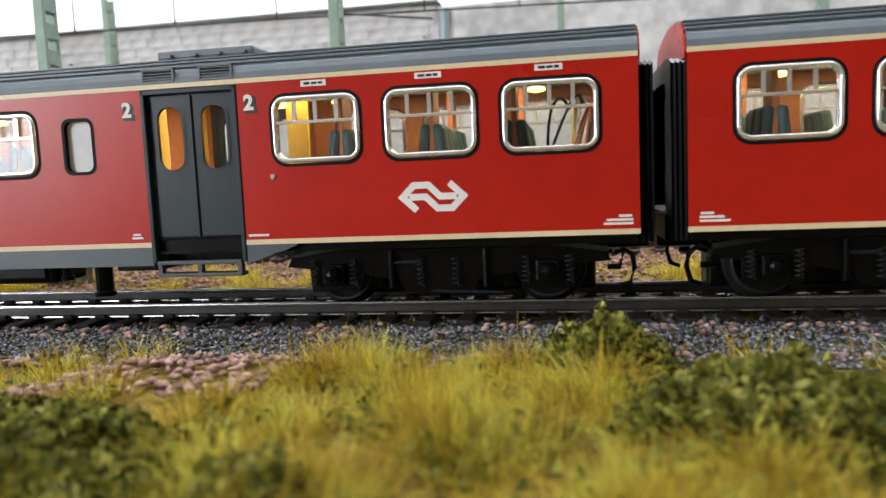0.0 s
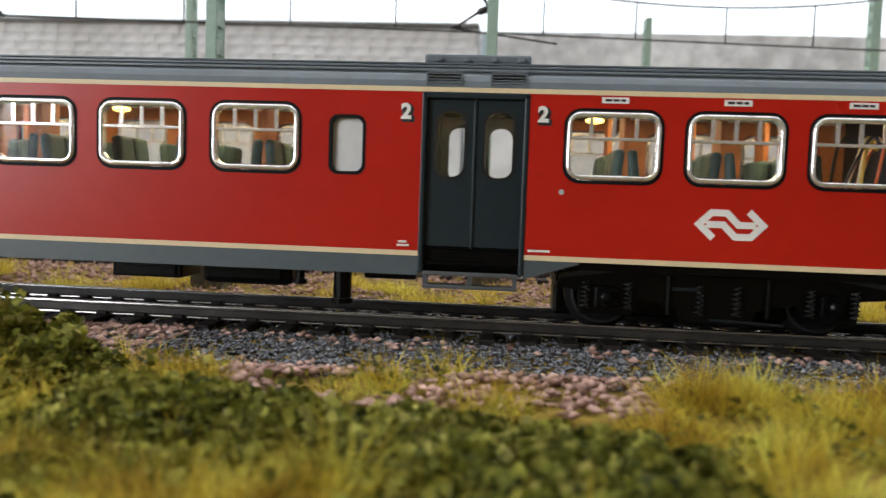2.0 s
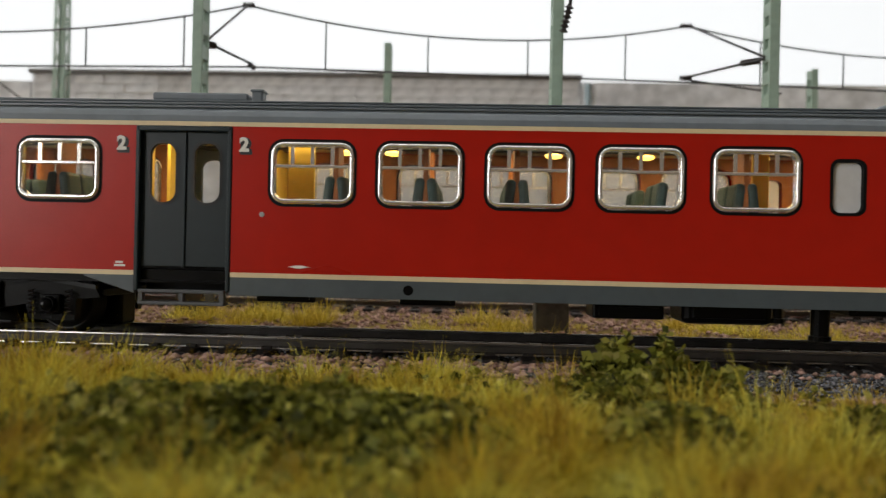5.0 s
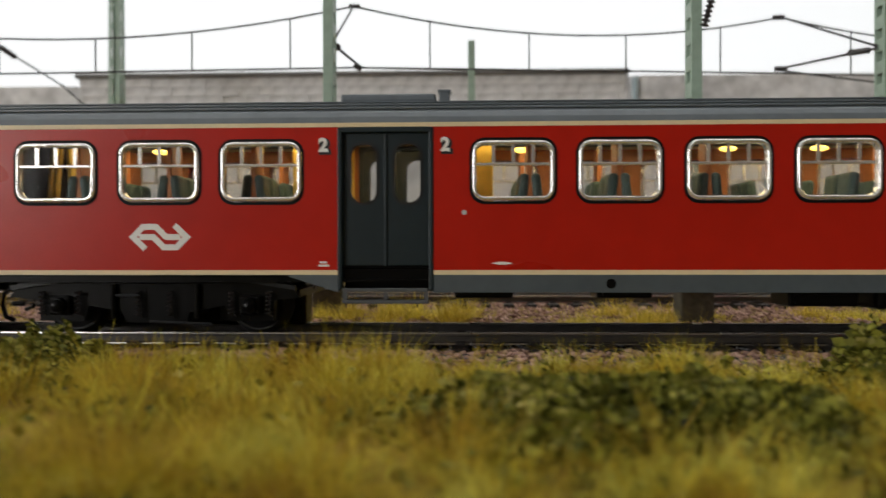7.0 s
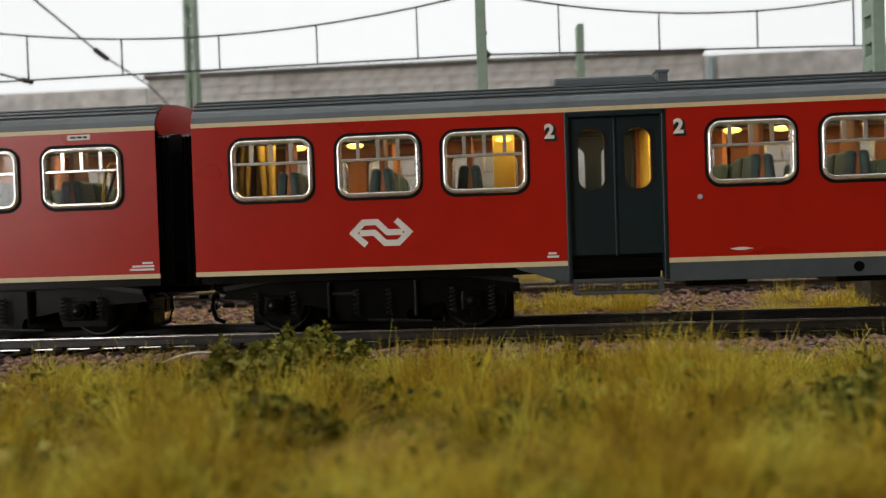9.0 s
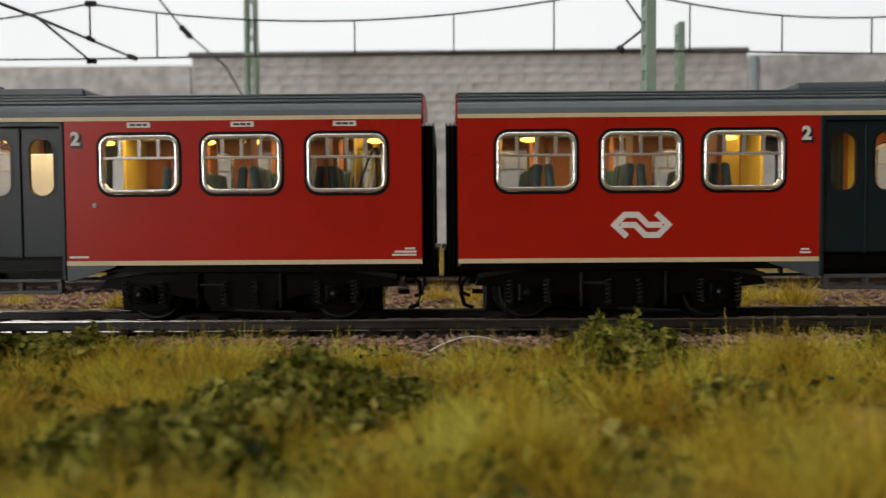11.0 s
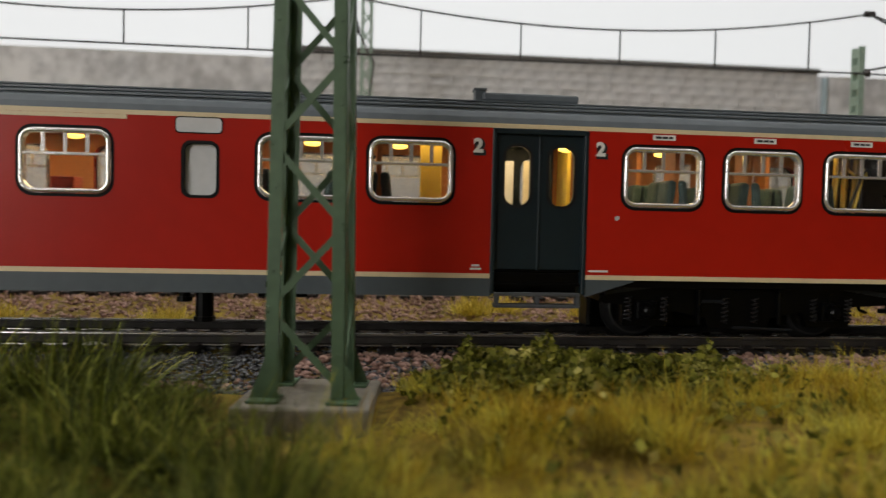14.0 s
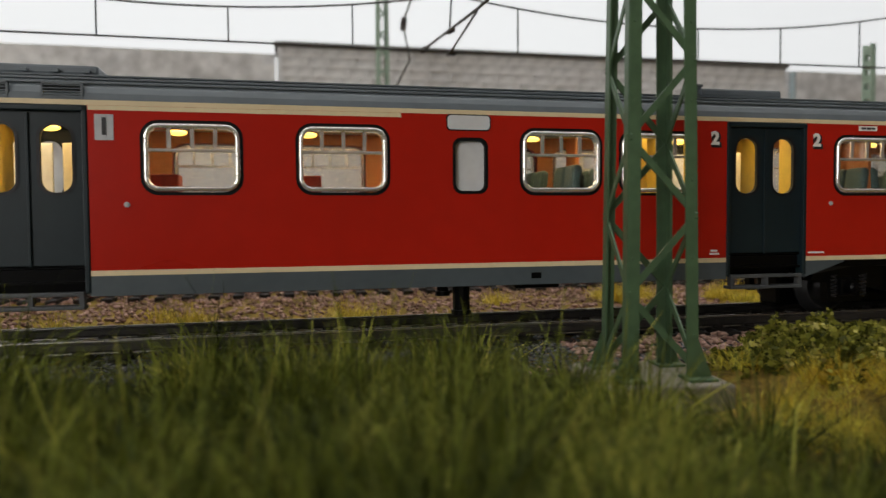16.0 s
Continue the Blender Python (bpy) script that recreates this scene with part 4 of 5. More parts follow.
# ---- track, ground and planting ----
GX0, GX1 = -75.0, 45.0


def ground_z(x, y):
    """Height of the scenery in centimetres."""
    n = noise.noise((x * 0.33, y * 0.4, 0.0)) * 0.10 + noise.noise((x * 0.9, y * 0.9, 6.0)) * 0.08
    rise = 0.17 * min(1.0, max(0.0, (-10.0 - x) / 4.0)) * min(1.0, max(0.0, abs(x + 36.7) - 1.3)) - 0.34 * max(0.0, 1 - abs(x + 36.7) / 2.0) * min(1.0, max(0.0, (-2.2 - y) / 0.9)) * min(1.0, max(0.0, (y + 7.5) / 2.5))
    if y < -2.2:
        return -0.20 + n + rise
    if y < -1.3:
        return -0.20 + rise + (y + 2.2) / 0.9 * (-0.12 - rise) + n * 0.6
    if y < -0.3:
        return -0.32 + (y + 1.3) * 0.20 + n * 0.2
    if y < 3.6:
        return -0.12
    if y < 5.0:
        return -0.12 + 0.12 * (y - 3.6) / 1.4 + n * 0.6
    if y < 7.0:
        return (y - 5.0) / 2.0 * -0.03 + n * 0.4
    if y < 14.0:
        return -0.03
    return -0.03 + min(1.0, (y - 14) * 0.1) * 0.4 + n


def ground_sheet():
    xs = np.concatenate(([-285, -160], np.arange(GX0, GX1 + 0.1, 0.6), [140, 245]))
    ys = np.concatenate(([-15.0, -13], np.arange(-11.5, 16, 0.35), [18, 22, 28, 40, 60]))
    v = [(x, y, ground_z(x, y)) for y in ys for x in xs]
    nx = len(xs)
    f = [(j * nx + i, j * nx + i + 1, (j + 1) * nx + i + 1, (j + 1) * nx + i) for j in range(len(ys) - 1) for i in range(nx - 1)]
    me = joined("ground", v, f, SOIL)
    return tagged(new("ground", me), "brown earth sheet of the model layout", "ground", kind="structure")


ground_sheet()
slab_box("layout_board", -285, 245, -15, 60, -3.0, -1.0, FLOORBOARD, "plywood board under the model scenery", "board")
bm = bmesh.new()
for x in (-250, -20, 210):
    for y in (-10, 55):
        box(bm, x - 3, x + 3, y - 3, y + 3, -90, -3)
solid("layout_trestle", bm, FLOORBOARD, "wooden legs carrying the layout board", "trestle", kind="structure")


def prism(bm, prof, length):
    a = [bm.verts.new((0, y, z)) for y, z in prof]
    b = [bm.verts.new((length, y, z)) for y, z in prof]
    n = len(prof)
    for i in range(n):
        j = (i + 1) % n
        bm.faces.new((a[i], a[j], b[j], b[i]))
    bm.faces.new(a[::-1])
    bm.faces.new(b)
    bmesh.ops.recalc_face_normals(bm, faces=bm.faces)


def rail_mesh(length):
    prof = [(-0.07, 0.0), (0.07, 0.0), (0.07, 0.025), (0.02, 0.045), (0.02, 0.14), (0.042, 0.155), (0.042, 0.195), (0.034, 0.21), (-0.034, 0.21), (-0.042, 0.195),
            (-0.042, 0.155), (-0.02, 0.14), (-0.02, 0.045), (-0.07, 0.025)]
    bm = bmesh.new()
    prism(bm, prof, length)
    return mesh_of("rail", bm, RAIL_SIDE)


bm = bmesh.new()
box(bm, -0.14, 0.14, -1.48, 1.48, -0.28, 0.0, 0.02)
for s in (-1, 1):
    for d in (-0.11, 0.11):
        box(bm, -0.09, 0.09, s * 0.825 + d - 0.05, s * 0.825 + d + 0.05, 0.0, 0.06, 0.012)
SLEEPER_ME = mesh_of("sleeper", bm, SLEEPER)
RAIL_ME = rail_mesh(GX1 - GX0)


# Polished head strip, its sides sloped to catch a glint.
bm = bmesh.new()
prism(bm, [(-0.046, -0.022), (0.046, -0.022), (0.040, 0.0), (0.028, 0.006), (-0.028, 0.006), (-0.040, 0.0)], GX1 - GX0)
HEAD_ME = mesh_of("rail_head", bm, RAIL_HEAD_GLINT)
# Foot strip added in the same bright metal to draw a glint line.
bm = bmesh.new()
prism(bm, [(-0.074, -0.204), (0.074, -0.204), (0.070, -0.186), (0.030, -0.162), (-0.030, -0.162), (-0.070, -0.186)], GX1 - GX0)
FOOT_ME = mesh_of("rail_foot", bm, RAIL_HEAD_GLINT)


def track(yc, zr, x0, x1, label):
    t = thing("railway_track", GX0, yc, zr - 0.21, label, "railway track")
    for s in (-0.825, 0.825):
        piece("rail", RAIL_ME, t, GX0, yc + s, zr - 0.21)
        piece("rail_head", HEAD_ME, t, GX0, yc + s, zr)
        piece("rail_foot", FOOT_ME, t, GX0, yc + s, zr)
    x, r = x0, random.Random(5)
    while x < x1:
        o = piece("sleeper", SLEEPER_ME, t, x + r.uniform(-0.02, 0.02), yc, zr - 0.21)
        x += 0.66
    return t


track(1.65, 0.20, GX0 + 0.5, GX1 - 1, "model railway track with dark sleepers under the train")
track(10.0, 0.30, GX0 + 0.5, GX1 - 1, "second model railway track behind the train")


def stones(rng, n, region, size, zf):
    """Rough pebbles: squashed, skewed octahedra with cut points."""
    base = np.array([(1, 0, 0), (0, 1, 0), (-1, 0, 0), (0, -1, 0), (0.1, 0.1, 0.8), (-0.1, 0, -0.8), (0.6, 0.6, 0.45), (-0.6, -0.5, 0.4)], dtype=float)
    tri = np.array([(0, 6, 4), (6, 1, 4), (1, 2, 4), (2, 7, 4), (7, 3, 4), (3, 0, 4), (0, 1, 6), (2, 3, 7), (1, 0, 5), (2, 1, 5), (3, 2, 5), (0, 3, 5)])
    x0, x1, y0, y1 = region
    pts = np.column_stack((rng.uniform(x0, x1, n), rng.uniform(y0, y1, n)))
    v = np.empty((n, 8, 3))
    ang = rng.uniform(0, 2 * np.pi, n)
    sc = rng.uniform(size[0], size[1], (n, 3)) * np.array((1, 1, 0.75))
    jit = base[None] * sc[:, None, :] * rng.uniform(0.7, 1.25, (n, 8, 1))
    c, s = np.cos(ang)[:, None], np.sin(ang)[:, None]
    v[..., 0] = jit[..., 0] * c - jit[..., 1] * s + pts[:, 0:1]
    v[..., 1] = jit[..., 0] * s + jit[..., 1] * c + pts[:, 1:2]
    z = np.array([zf(a, b) for a, b in pts]) + rng.uniform(-0.02, 0.05, n)
    v[..., 2] = jit[..., 2] + z[:, None]
    f = (tri[None] + (np.arange(n) * 8)[:, None, None]).reshape(-1, 3)
    return v.reshape(-1, 3), f


RNG = np.random.default_rng(7)


def stuff(name, vf, material, label, category):
    me = joined(name, vf[0], vf[1], material)
    return tagged(new(name, me), label, category, kind="stuff")


def both(a, b):
    """Two stone fields in one."""
    return np.concatenate((a[0], b[0])), np.concatenate((a[1], b[1] + len(a[0])))


stuff("track_ballast", both(stones(RNG, 44000, (-52, 9, -1.5, 0.3), (0.03, 0.06), ground_z), stones(RNG, 11000, (-52, 9, 0.3, 3.7), (0.04, 0.085), ground_z)), BALLAST_DARK, "shiny dark grey ballast grit beside the rails", "ballast")
stuff("pink_gravel", stones(RNG, 190, (-13, 9, -0.45, 0.15), (0.05, 0.10), lambda x, y: ground_z(x, y) + 0.03), BALLAST_PINK, "loose pink stones lying between the sleeper ends", "gravel")
stuff("pink_gravel", stones(RNG, 5000, (-37, -10.0, -1.4, 0.35), (0.05, 0.10), lambda x, y: ground_z(x, y) + 0.03), BALLAST_PINK, "pink and brown stones strewn along the sleeper ends", "gravel")
stuff("pink_ballast", stones(RNG, 25000, (-62, 16, 3.7, 14.5), (0.045, 0.095), ground_z), BALLAST_PINK, "pinkish brown ballast of the second track", "ballast")


def bare(x, y):
    """How bare of grass the verge is: pink gravel shows there."""
    b = noise.noise((x * 0.42 + 3.1, y * 0.6, 4.0))
    near = -1.25 - 0.5 * max(0.0, noise.noise((x * 0.5, 1.7, 9.0)) + 0.25)
    return y > near or (y > -3.4 and -8.4 < x < -3.2 and b > -0.36)


def gravel_patch():
    v, f = stones(RNG, 9000, (-52, 9, -3.6, -1.0), (0.05, 0.11), lambda x, y: ground_z(x, y) + (0.10 if x > -9 and y < -1.5 else 0.0))
    keep = np.array([bare(x, y) for x, y in v.reshape(-1, 8, 3)[:, 0, :2]])
    v = v.reshape(-1, 8, 3)[keep]
    n = len(v)
    f = f.reshape(-1, 12, 3)[0][None] + (np.arange(n) * 8)[:, None, None]
    return v.reshape(-1, 3), f.reshape(-1, 3)


stuff("pink_gravel", gravel_patch(), BALLAST_PINK, "patches of pink gravel between ballast and grass", "gravel")


def blades(rng, roots, length, width, lean):
    """Bent fibres of two quads each; roots hold a place and the angle towards which the fibre leans."""
    n = len(roots)
    p0, a = roots[:, :3], roots[:, 3] + rng.normal(0, 0.9, n)
    L = rng.uniform(length[0], length[1], n) * roots[:, 4]
    w = rng.uniform(width[0], width[1], n)
    tilt = np.abs(rng.normal(lean * (0.25 + 0.42 * roots[:, 5]), lean * 0.45, n)) + 0.04
    d = np.column_stack((np.cos(a), np.sin(a)))
    s = a + np.pi / 2 + rng.normal(0, 0.6, n)
    side = np.column_stack((np.cos(s), np.sin(s), np.zeros(n))) * w[:, None] / 2
    tilt = np.minimum(tilt, rng.uniform(0.5, 1.35, n))
    p1 = p0 + np.column_stack((d * (L * 0.5 * np.sin(tilt))[:, None], L * 0.5 * np.cos(tilt)))
    t2 = np.minimum(tilt * rng.uniform(0.6, 2.0, n) + rng.normal(0.25, 0.5, n), rng.uniform(1.0, 2.3, n))
    p2 = p1 + np.column_stack((d * (L * 0.5 * np.sin(t2))[:, None], L * 0.5 * np.cos(t2)))
    v = np.stack((p0 - side, p0 + side, p1 + side * 0.8, p1 - side * 0.8, p2 + side * 0.35, p2 - side * 0.35), axis=1).reshape(-1, 3)
    k = (np.arange(n) * 6)[:, None]
    f = np.concatenate((k + np.array([[0, 1, 2, 3]]), k + np.array([[3, 2, 4, 5]])), axis=0)
    return v, f


# leafy islands in the grass: x, y, half length, half width
ISLANDS = ((-4.3, -5.6, 1.4, 1.3), (-5.6, -4.9, 1.05, 0.9), (2.2, -3.9, 1.2, 1.2), (0.9, -1.9, 0.8, 0.5), (-1.9, -6.2, 0.45, 0.4), (-11.1, -2.8, 1.1, 0.9), (-7.9, -4.4, 1.2, 1.0),
           (-14.6, -5.3, 1.3, 0.9), (-11.6, -5.1, 0.6, 0.7), (-8.9, -4.2, 0.8, 0.9), (-23.1, -2.3, 1.0, 0.7), (-16.1, -5.5, 1.3, 1.2), (-22.6, -5.3, 0.6, 0.5), (-23.6, -3.6, 0.5, 0.5),
           (-31.9, -1.9, 1.6, 0.8), (-27.1, -4.9, 1.05, 1.0), (-27.9, -7.1, 1.2, 0.7), (-33.0, -2.3, 2.0, 0.9), (-34.1, -2.1, 1.1, 0.7))


def patch(x, y):
    """Which cover grows: below 0 leafy flock, above it dry grass."""
    d = min(math.hypot((x - a) / p, (y - c) / q) for a, c, p, q in ISLANDS) - 1.0
    return min(d, 0.9) * 0.6 + 0.34 * noise.noise((x * 1.1, y * 1.3, 3.0)) + 0.22 * noise.noise((x * 3.0, y * 3.0, 8.0))


def feet(rng, n, region, cond, tuft=(130, 300), radius=0.19):
    """Roots in tufts: the fibres of a tuft lean away from its middle, and each tuft has its own vigour."""
    x0, x1, y0, y1 = region
    out = []
    while len(out) < n:
        x, y = rng.uniform(x0, x1), rng.uniform(y0, y1)
        if not cond(x, y):
            continue
        edge = (0.80 if y > -2.4 else 0.92) if -3.4 < y < 0 else 1.0
        vig, lean = (rng.uniform(0.85, 1.05) if rng.random() < 0.45 else rng.uniform(0.5, 0.8)) * max(0.32, min(1.35, 0.95 + 1.45 * noise.noise((x * 0.9, y * 0.9, 21.0)))), rng.uniform(0, 6.28)
        if noise.noise((x * 0.9, y * 0.9, 21.0)) < -0.1 and rng.random() < 0.6:
            continue
        z = ground_z(x, y) - 0.03 + 0.13 * max(0.0, noise.noise((x * 0.9, y * 0.9, 21.0)) + 0.15)
        for _ in range(int(rng.integers(*tuft))):
            a, b = rng.normal(0, radius), rng.normal(0, radius)
            ang = math.atan2(b, a) if rng.random() < 0.85 else lean
            r = math.hypot(a, b) / radius
            out.append((x + a, y + b, z, ang, edge * vig * (1.15 - 0.15 * min(2.0, r)), min(2.4, r)))
    return np.array(out[:n])


def green_zone(x, y):
    return x < -37.6 - 0.25 * (y + 2) + noise.noise((x * 0.8, y * 0.8, 7.0)) * 0.6


def open_ground(x, y):
    return not (-38.2 < x < -35.4 and -4.6 < y < -1.3)


dry = feet(RNG, 215000, (-42, 8, -10.5, -1.45), lambda x, y: (patch(x, y) > 0.0 + 0.15 * RNG.random() or RNG.random() < 0.06) and not green_zone(x, y) and not bare(x, y) and open_ground(x, y))
stuff("dry_grass", blades(RNG, dry, (0.24, 0.74), (0.007, 0.016), 2.1), GRASS_YELLOW, "tufts of yellow-olive dry static grass", "grass")
low = feet(RNG, 60000, (-42, 8, -10.5, -1.6), lambda x, y: (patch(x, y) > 0.0 or RNG.random() < 0.25) and not green_zone(x, y) and not bare(x, y) and open_ground(x, y))
stuff("low_grass", blades(RNG, low, (0.14, 0.40), (0.008, 0.017), 1.1), GRASS_GREEN, "short olive green static grass between tufts", "grass")
lush = feet(RNG, 90000, (-52, -35, -10.8, -1.0), lambda x, y: green_zone(x, y) and open_ground(x, y) and y < (-1.55 if x < -40.5 else -1.9))
stuff("green_grass", blades(RNG, lush, (0.4, 1.2), (0.011, 0.028), 2.2), GRASS_DEEP, "long tangled green static grass", "grass")
back = feet(RNG, 46000, (-60, 20, 3.6, 6.2), lambda x, y: noise.noise((x * 0.35, y * 0.2, 15.0)) > (-0.12 if x > -22 else 0.16))
stuff("yellow_verge", blades(RNG, back, (0.2, 0.56), (0.008, 0.018), 1.6), GRASS_BACKLIT, "yellow grass strip between the two tracks", "grass")


def leaf_cloud(rng, centres):
    """Small bent leaf flakes at the given places."""
    n = len(centres)
    L = rng.uniform(0.07, 0.17, n)
    u = rng.normal(0, 1, (n, 3))
    u /= np.linalg.norm(u, axis=1)[:, None]
    w = np.cross(u, rng.normal(0, 1, (n, 3)))
    w /= np.linalg.norm(w, axis=1)[:, None] + 1e-6
    nn = np.cross(u, w)
    u, w2 = u * L[:, None], w * (L * 0.40)[:, None]
    c = centres
    v = np.stack((c - u * 0.5, c + w2 + nn * (L * 0.1)[:, None], c + u * 0.5, c - w2 + nn * (L * 0.1)[:, None]), axis=1).reshape(-1, 3)
    f = (np.arange(n) * 4)[:, None] + np.array([[0, 1, 2, 3]])
    return v, f


def flock(rng, n, region, cond):
    out = []
    x0, x1, y0, y1 = region
    while len(out) < n:
        x, y = rng.uniform(x0, x1), rng.uniform(y0, y1)
        p = patch(x, y)
        if (p < -0.04 or (p < 0.10 and rng.random() < 0.25) or rng.random() < (0.04 if noise.noise((x * 1.6, y * 1.6, 33.0)) > 0.2 else 0.004)) and cond(x, y):
            top = min(0.48, 0.18 + max(0.0, -p) * 0.9) if p < 0.1 else 0.30
            for _ in range(3):
                out.append((x + rng.normal(0, 0.06), y + rng.normal(0, 0.06), ground_z(x, y) + top * rng.uniform(0.0, 1.0) ** 0.7))
    return np.array(out[:n])


leafy = flock(RNG, 84000, (-42, 8, -10.5, -1.5), lambda x, y: not green_zone(x, y) and not bare(x, y) and open_ground(x, y))
stuff("leaf_flock", leaf_cloud(RNG, leafy), LEAF, "low cover of dark green leaf flakes", "foliage")


def bush_mesh(seed, rx, ry, h, n):
    rng = np.random.default_rng(seed)
    d = rng.normal(0, 1, (n, 3))
    d /= np.linalg.norm(d, axis=1)[:, None]
    d[:, 2] = np.abs(d[:, 2])
    lump = np.array([0.74 + 0.75 * noise.noise((a * 2.4 + seed, b * 2.4, c * 2.4)) for a, b, c in d])
    r = lump * rng.uniform(0.3, 1.2, n) ** 0.5
    c = d * np.array((rx, ry, h)) * r[:, None]
    v, f = leaf_cloud(rng, c)
    crown = joined("leaf_crown", v, f, LEAF)
    bm = bmesh.new()
    for k in range(7):
        a = k * 0.9 + seed
        tube(bm, (0.06 * math.cos(a), 0.06 * math.sin(a), 0.0), (rx * 0.6 * math.cos(a), ry * 0.6 * math.sin(a), h * 0.75), 0.02, 5, 0.008)
    return crown, mesh_of("stem", bm, SOIL)


BUSHES = []
for s, rx, ry, h, n in ((1, 1.1, 0.8, 0.56, 6400), (2, 0.75, 0.6, 0.56, 4600), (3, 1.3, 0.7, 0.42, 6600)):
    crown, stem = bush_mesh(s, rx, ry, h, n)
    BUSHES.append((crown, stem))


def bush(x, y, k, s, turn):
    o = thing("bush", x, y, ground_z(x, y) - 0.05, "low bush of small olive green leaf flakes", "bush", "bushes on the verge")
    o.rotation_euler, o.scale = (0, 0, turn), (s, s, s)
    for nm, me in zip(("leaf_crown", "stem"), BUSHES[k]):
        c = new(nm, me)
        c.parent = o


for i, (x, y, k, s) in enumerate(((-11.5, -2.5, 1, 1.25), (-10.8, -2.7, 1, 1.3), (0.9, -1.9, 1, 1.15), (2.3, -3.6, 0, 1.0), (-23.5, -1.9, 1, 1.05), (-22.8, -2.1, 1, 1.0), (-23.5, -3.6, 1, 0.95),
                                  (-27.0, -4.8, 1, 1.0), (-32.0, -1.7, 2, 0.8), (-33.5, -1.9, 1, 1.0), (-30.9, -2.0, 1, 0.9), (-34.4, -2.2, 1, 0.85), (-8.1, -4.3, 0, 0.85), (-4.5, -5.3, 0, 0.85),
                                  (-16.0, -5.4, 0, 0.85), (-14.6, -5.2, 1, 0.9), (-19.3, -2.2, 1, 0.6))):
    bush(x, y, k, s, i * 1.3)

# a pale loose hair of glue lying across the rail
bm = bmesh.new()
pts = [(-25.9 + 0.085 * i, -0.75 + 0.03 * i, -0.12 + 0.20 * math.sin(math.pi * i / 16)) for i in range(17)]
for p, q in zip(pts, pts[1:]):
    tube(bm, p, q, 0.012, 5)
solid("loose_fibre", bm, WHITE_PRINT, "thin pale curved fibre lying by the rail", "fibre")

# ---- retaining wall at the back ----
WY = 33.1


def wall_piece(name, x0, x1, top, label, material=WALL_STONE):
    xs = np.arange(x0, x1 + 0.01, (x1 - x0) / max(2, int((x1 - x0) / 0.8)))
    zs = np.arange(-0.5, top + 0.01, (top + 0.5) / 16)
    v = [(x, WY + 0.14 * noise.noise((x * 0.5, z * 0.9, 2.0)) + 0.06 * noise.noise((x * 1.7, z * 2.1, 5.0)), z) for z in zs for x in xs]
    nx, nz = len(xs), len(zs)
    f = [(j * nx + i, j * nx + i + 1, (j + 1) * nx + i + 1, (j + 1) * nx + i) for j in range(nz - 1) for i in range(nx - 1)]
    o = len(v)
    v += [(x, WY + 3.0, z) for z in (-0.5, top) for x in (x0, x1)]
    f += [((nz - 1) * nx, nz * nx - 1, o + 3, o + 2), (o, o + 2, o + 3, o + 1), (0, (nz - 1) * nx, o + 2, o), (nx - 1, o + 1, o + 3, nz * nx - 1)]
    return tagged(new(name, joined(name, v, f, material)), label, "retaining wall", kind="structure")


wall_piece("wall_back_middle", -41.75, -7.0, 12.45, "rough grey stone retaining wall with dark coping")
wall_piece("wall_back_left", -130, -41.9, 12.0, "lower rough grey stone retaining wall")
wall_piece("wall_back_right", -6.9, 110, 12.35, "smoother grey concrete retaining wall")
STONES = []
for k in range(6):
    bm = bmesh.new()
    r = random.Random(40 + k)
    wd = (0.95, 1.25, 1.55, 1.1, 1.4, 0.8)[k]
    box(bm, -wd / 2, wd / 2, -0.13, 0.3, -0.28, 0.28, 0.02)
    for v in bm.verts:
        v.co += Vector((r.uniform(-1, 1), r.uniform(-1, 1), r.uniform(-1, 1))) * 0.03
    STONES.append((wd, mesh_of("stone", bm, WALL_STONE)))
middle_wall = bpy.data.objects["wall_back_middle"]
ORG[middle_wall] = Vector((0, 0, 0))
rs = random.Random(12)
for row in range(9):
    x, z = -41.7 + rs.uniform(0, 0.5), 12.16 - row * 0.57
    while x < -7.4:
        wd, me = rs.choice(STONES)
        if x + wd > -7.0:
            break
        piece("stone", me, middle_wall, x + wd / 2, WY + rs.uniform(-0.02, 0.05), z)
        x += wd + 0.012
bm = bmesh.new()
box(bm, -41.9, -6.95, WY - 0.35, WY + 3, 12.45, 12.75, 0.08)
solid("wall_coping", bm, COPING, "dark coping along the top of the stone wall", "coping", kind="structure")
PIPE_BLUE = mat("pale_blue_pipe", (0.30, 0.38, 0.42), 0.6, var=0.15, scale=200)
bm = bmesh.new()
tube(bm, (-6.6, WY - 0.2, 0), (-6.6, WY - 0.2, 12.2), 0.2, 14)
solid("drain_pipe", bm, PIPE_BLUE, "pale blue drain pipe against the wall", "pipe")

# ---- lattice mast in front, and masts behind the train ----


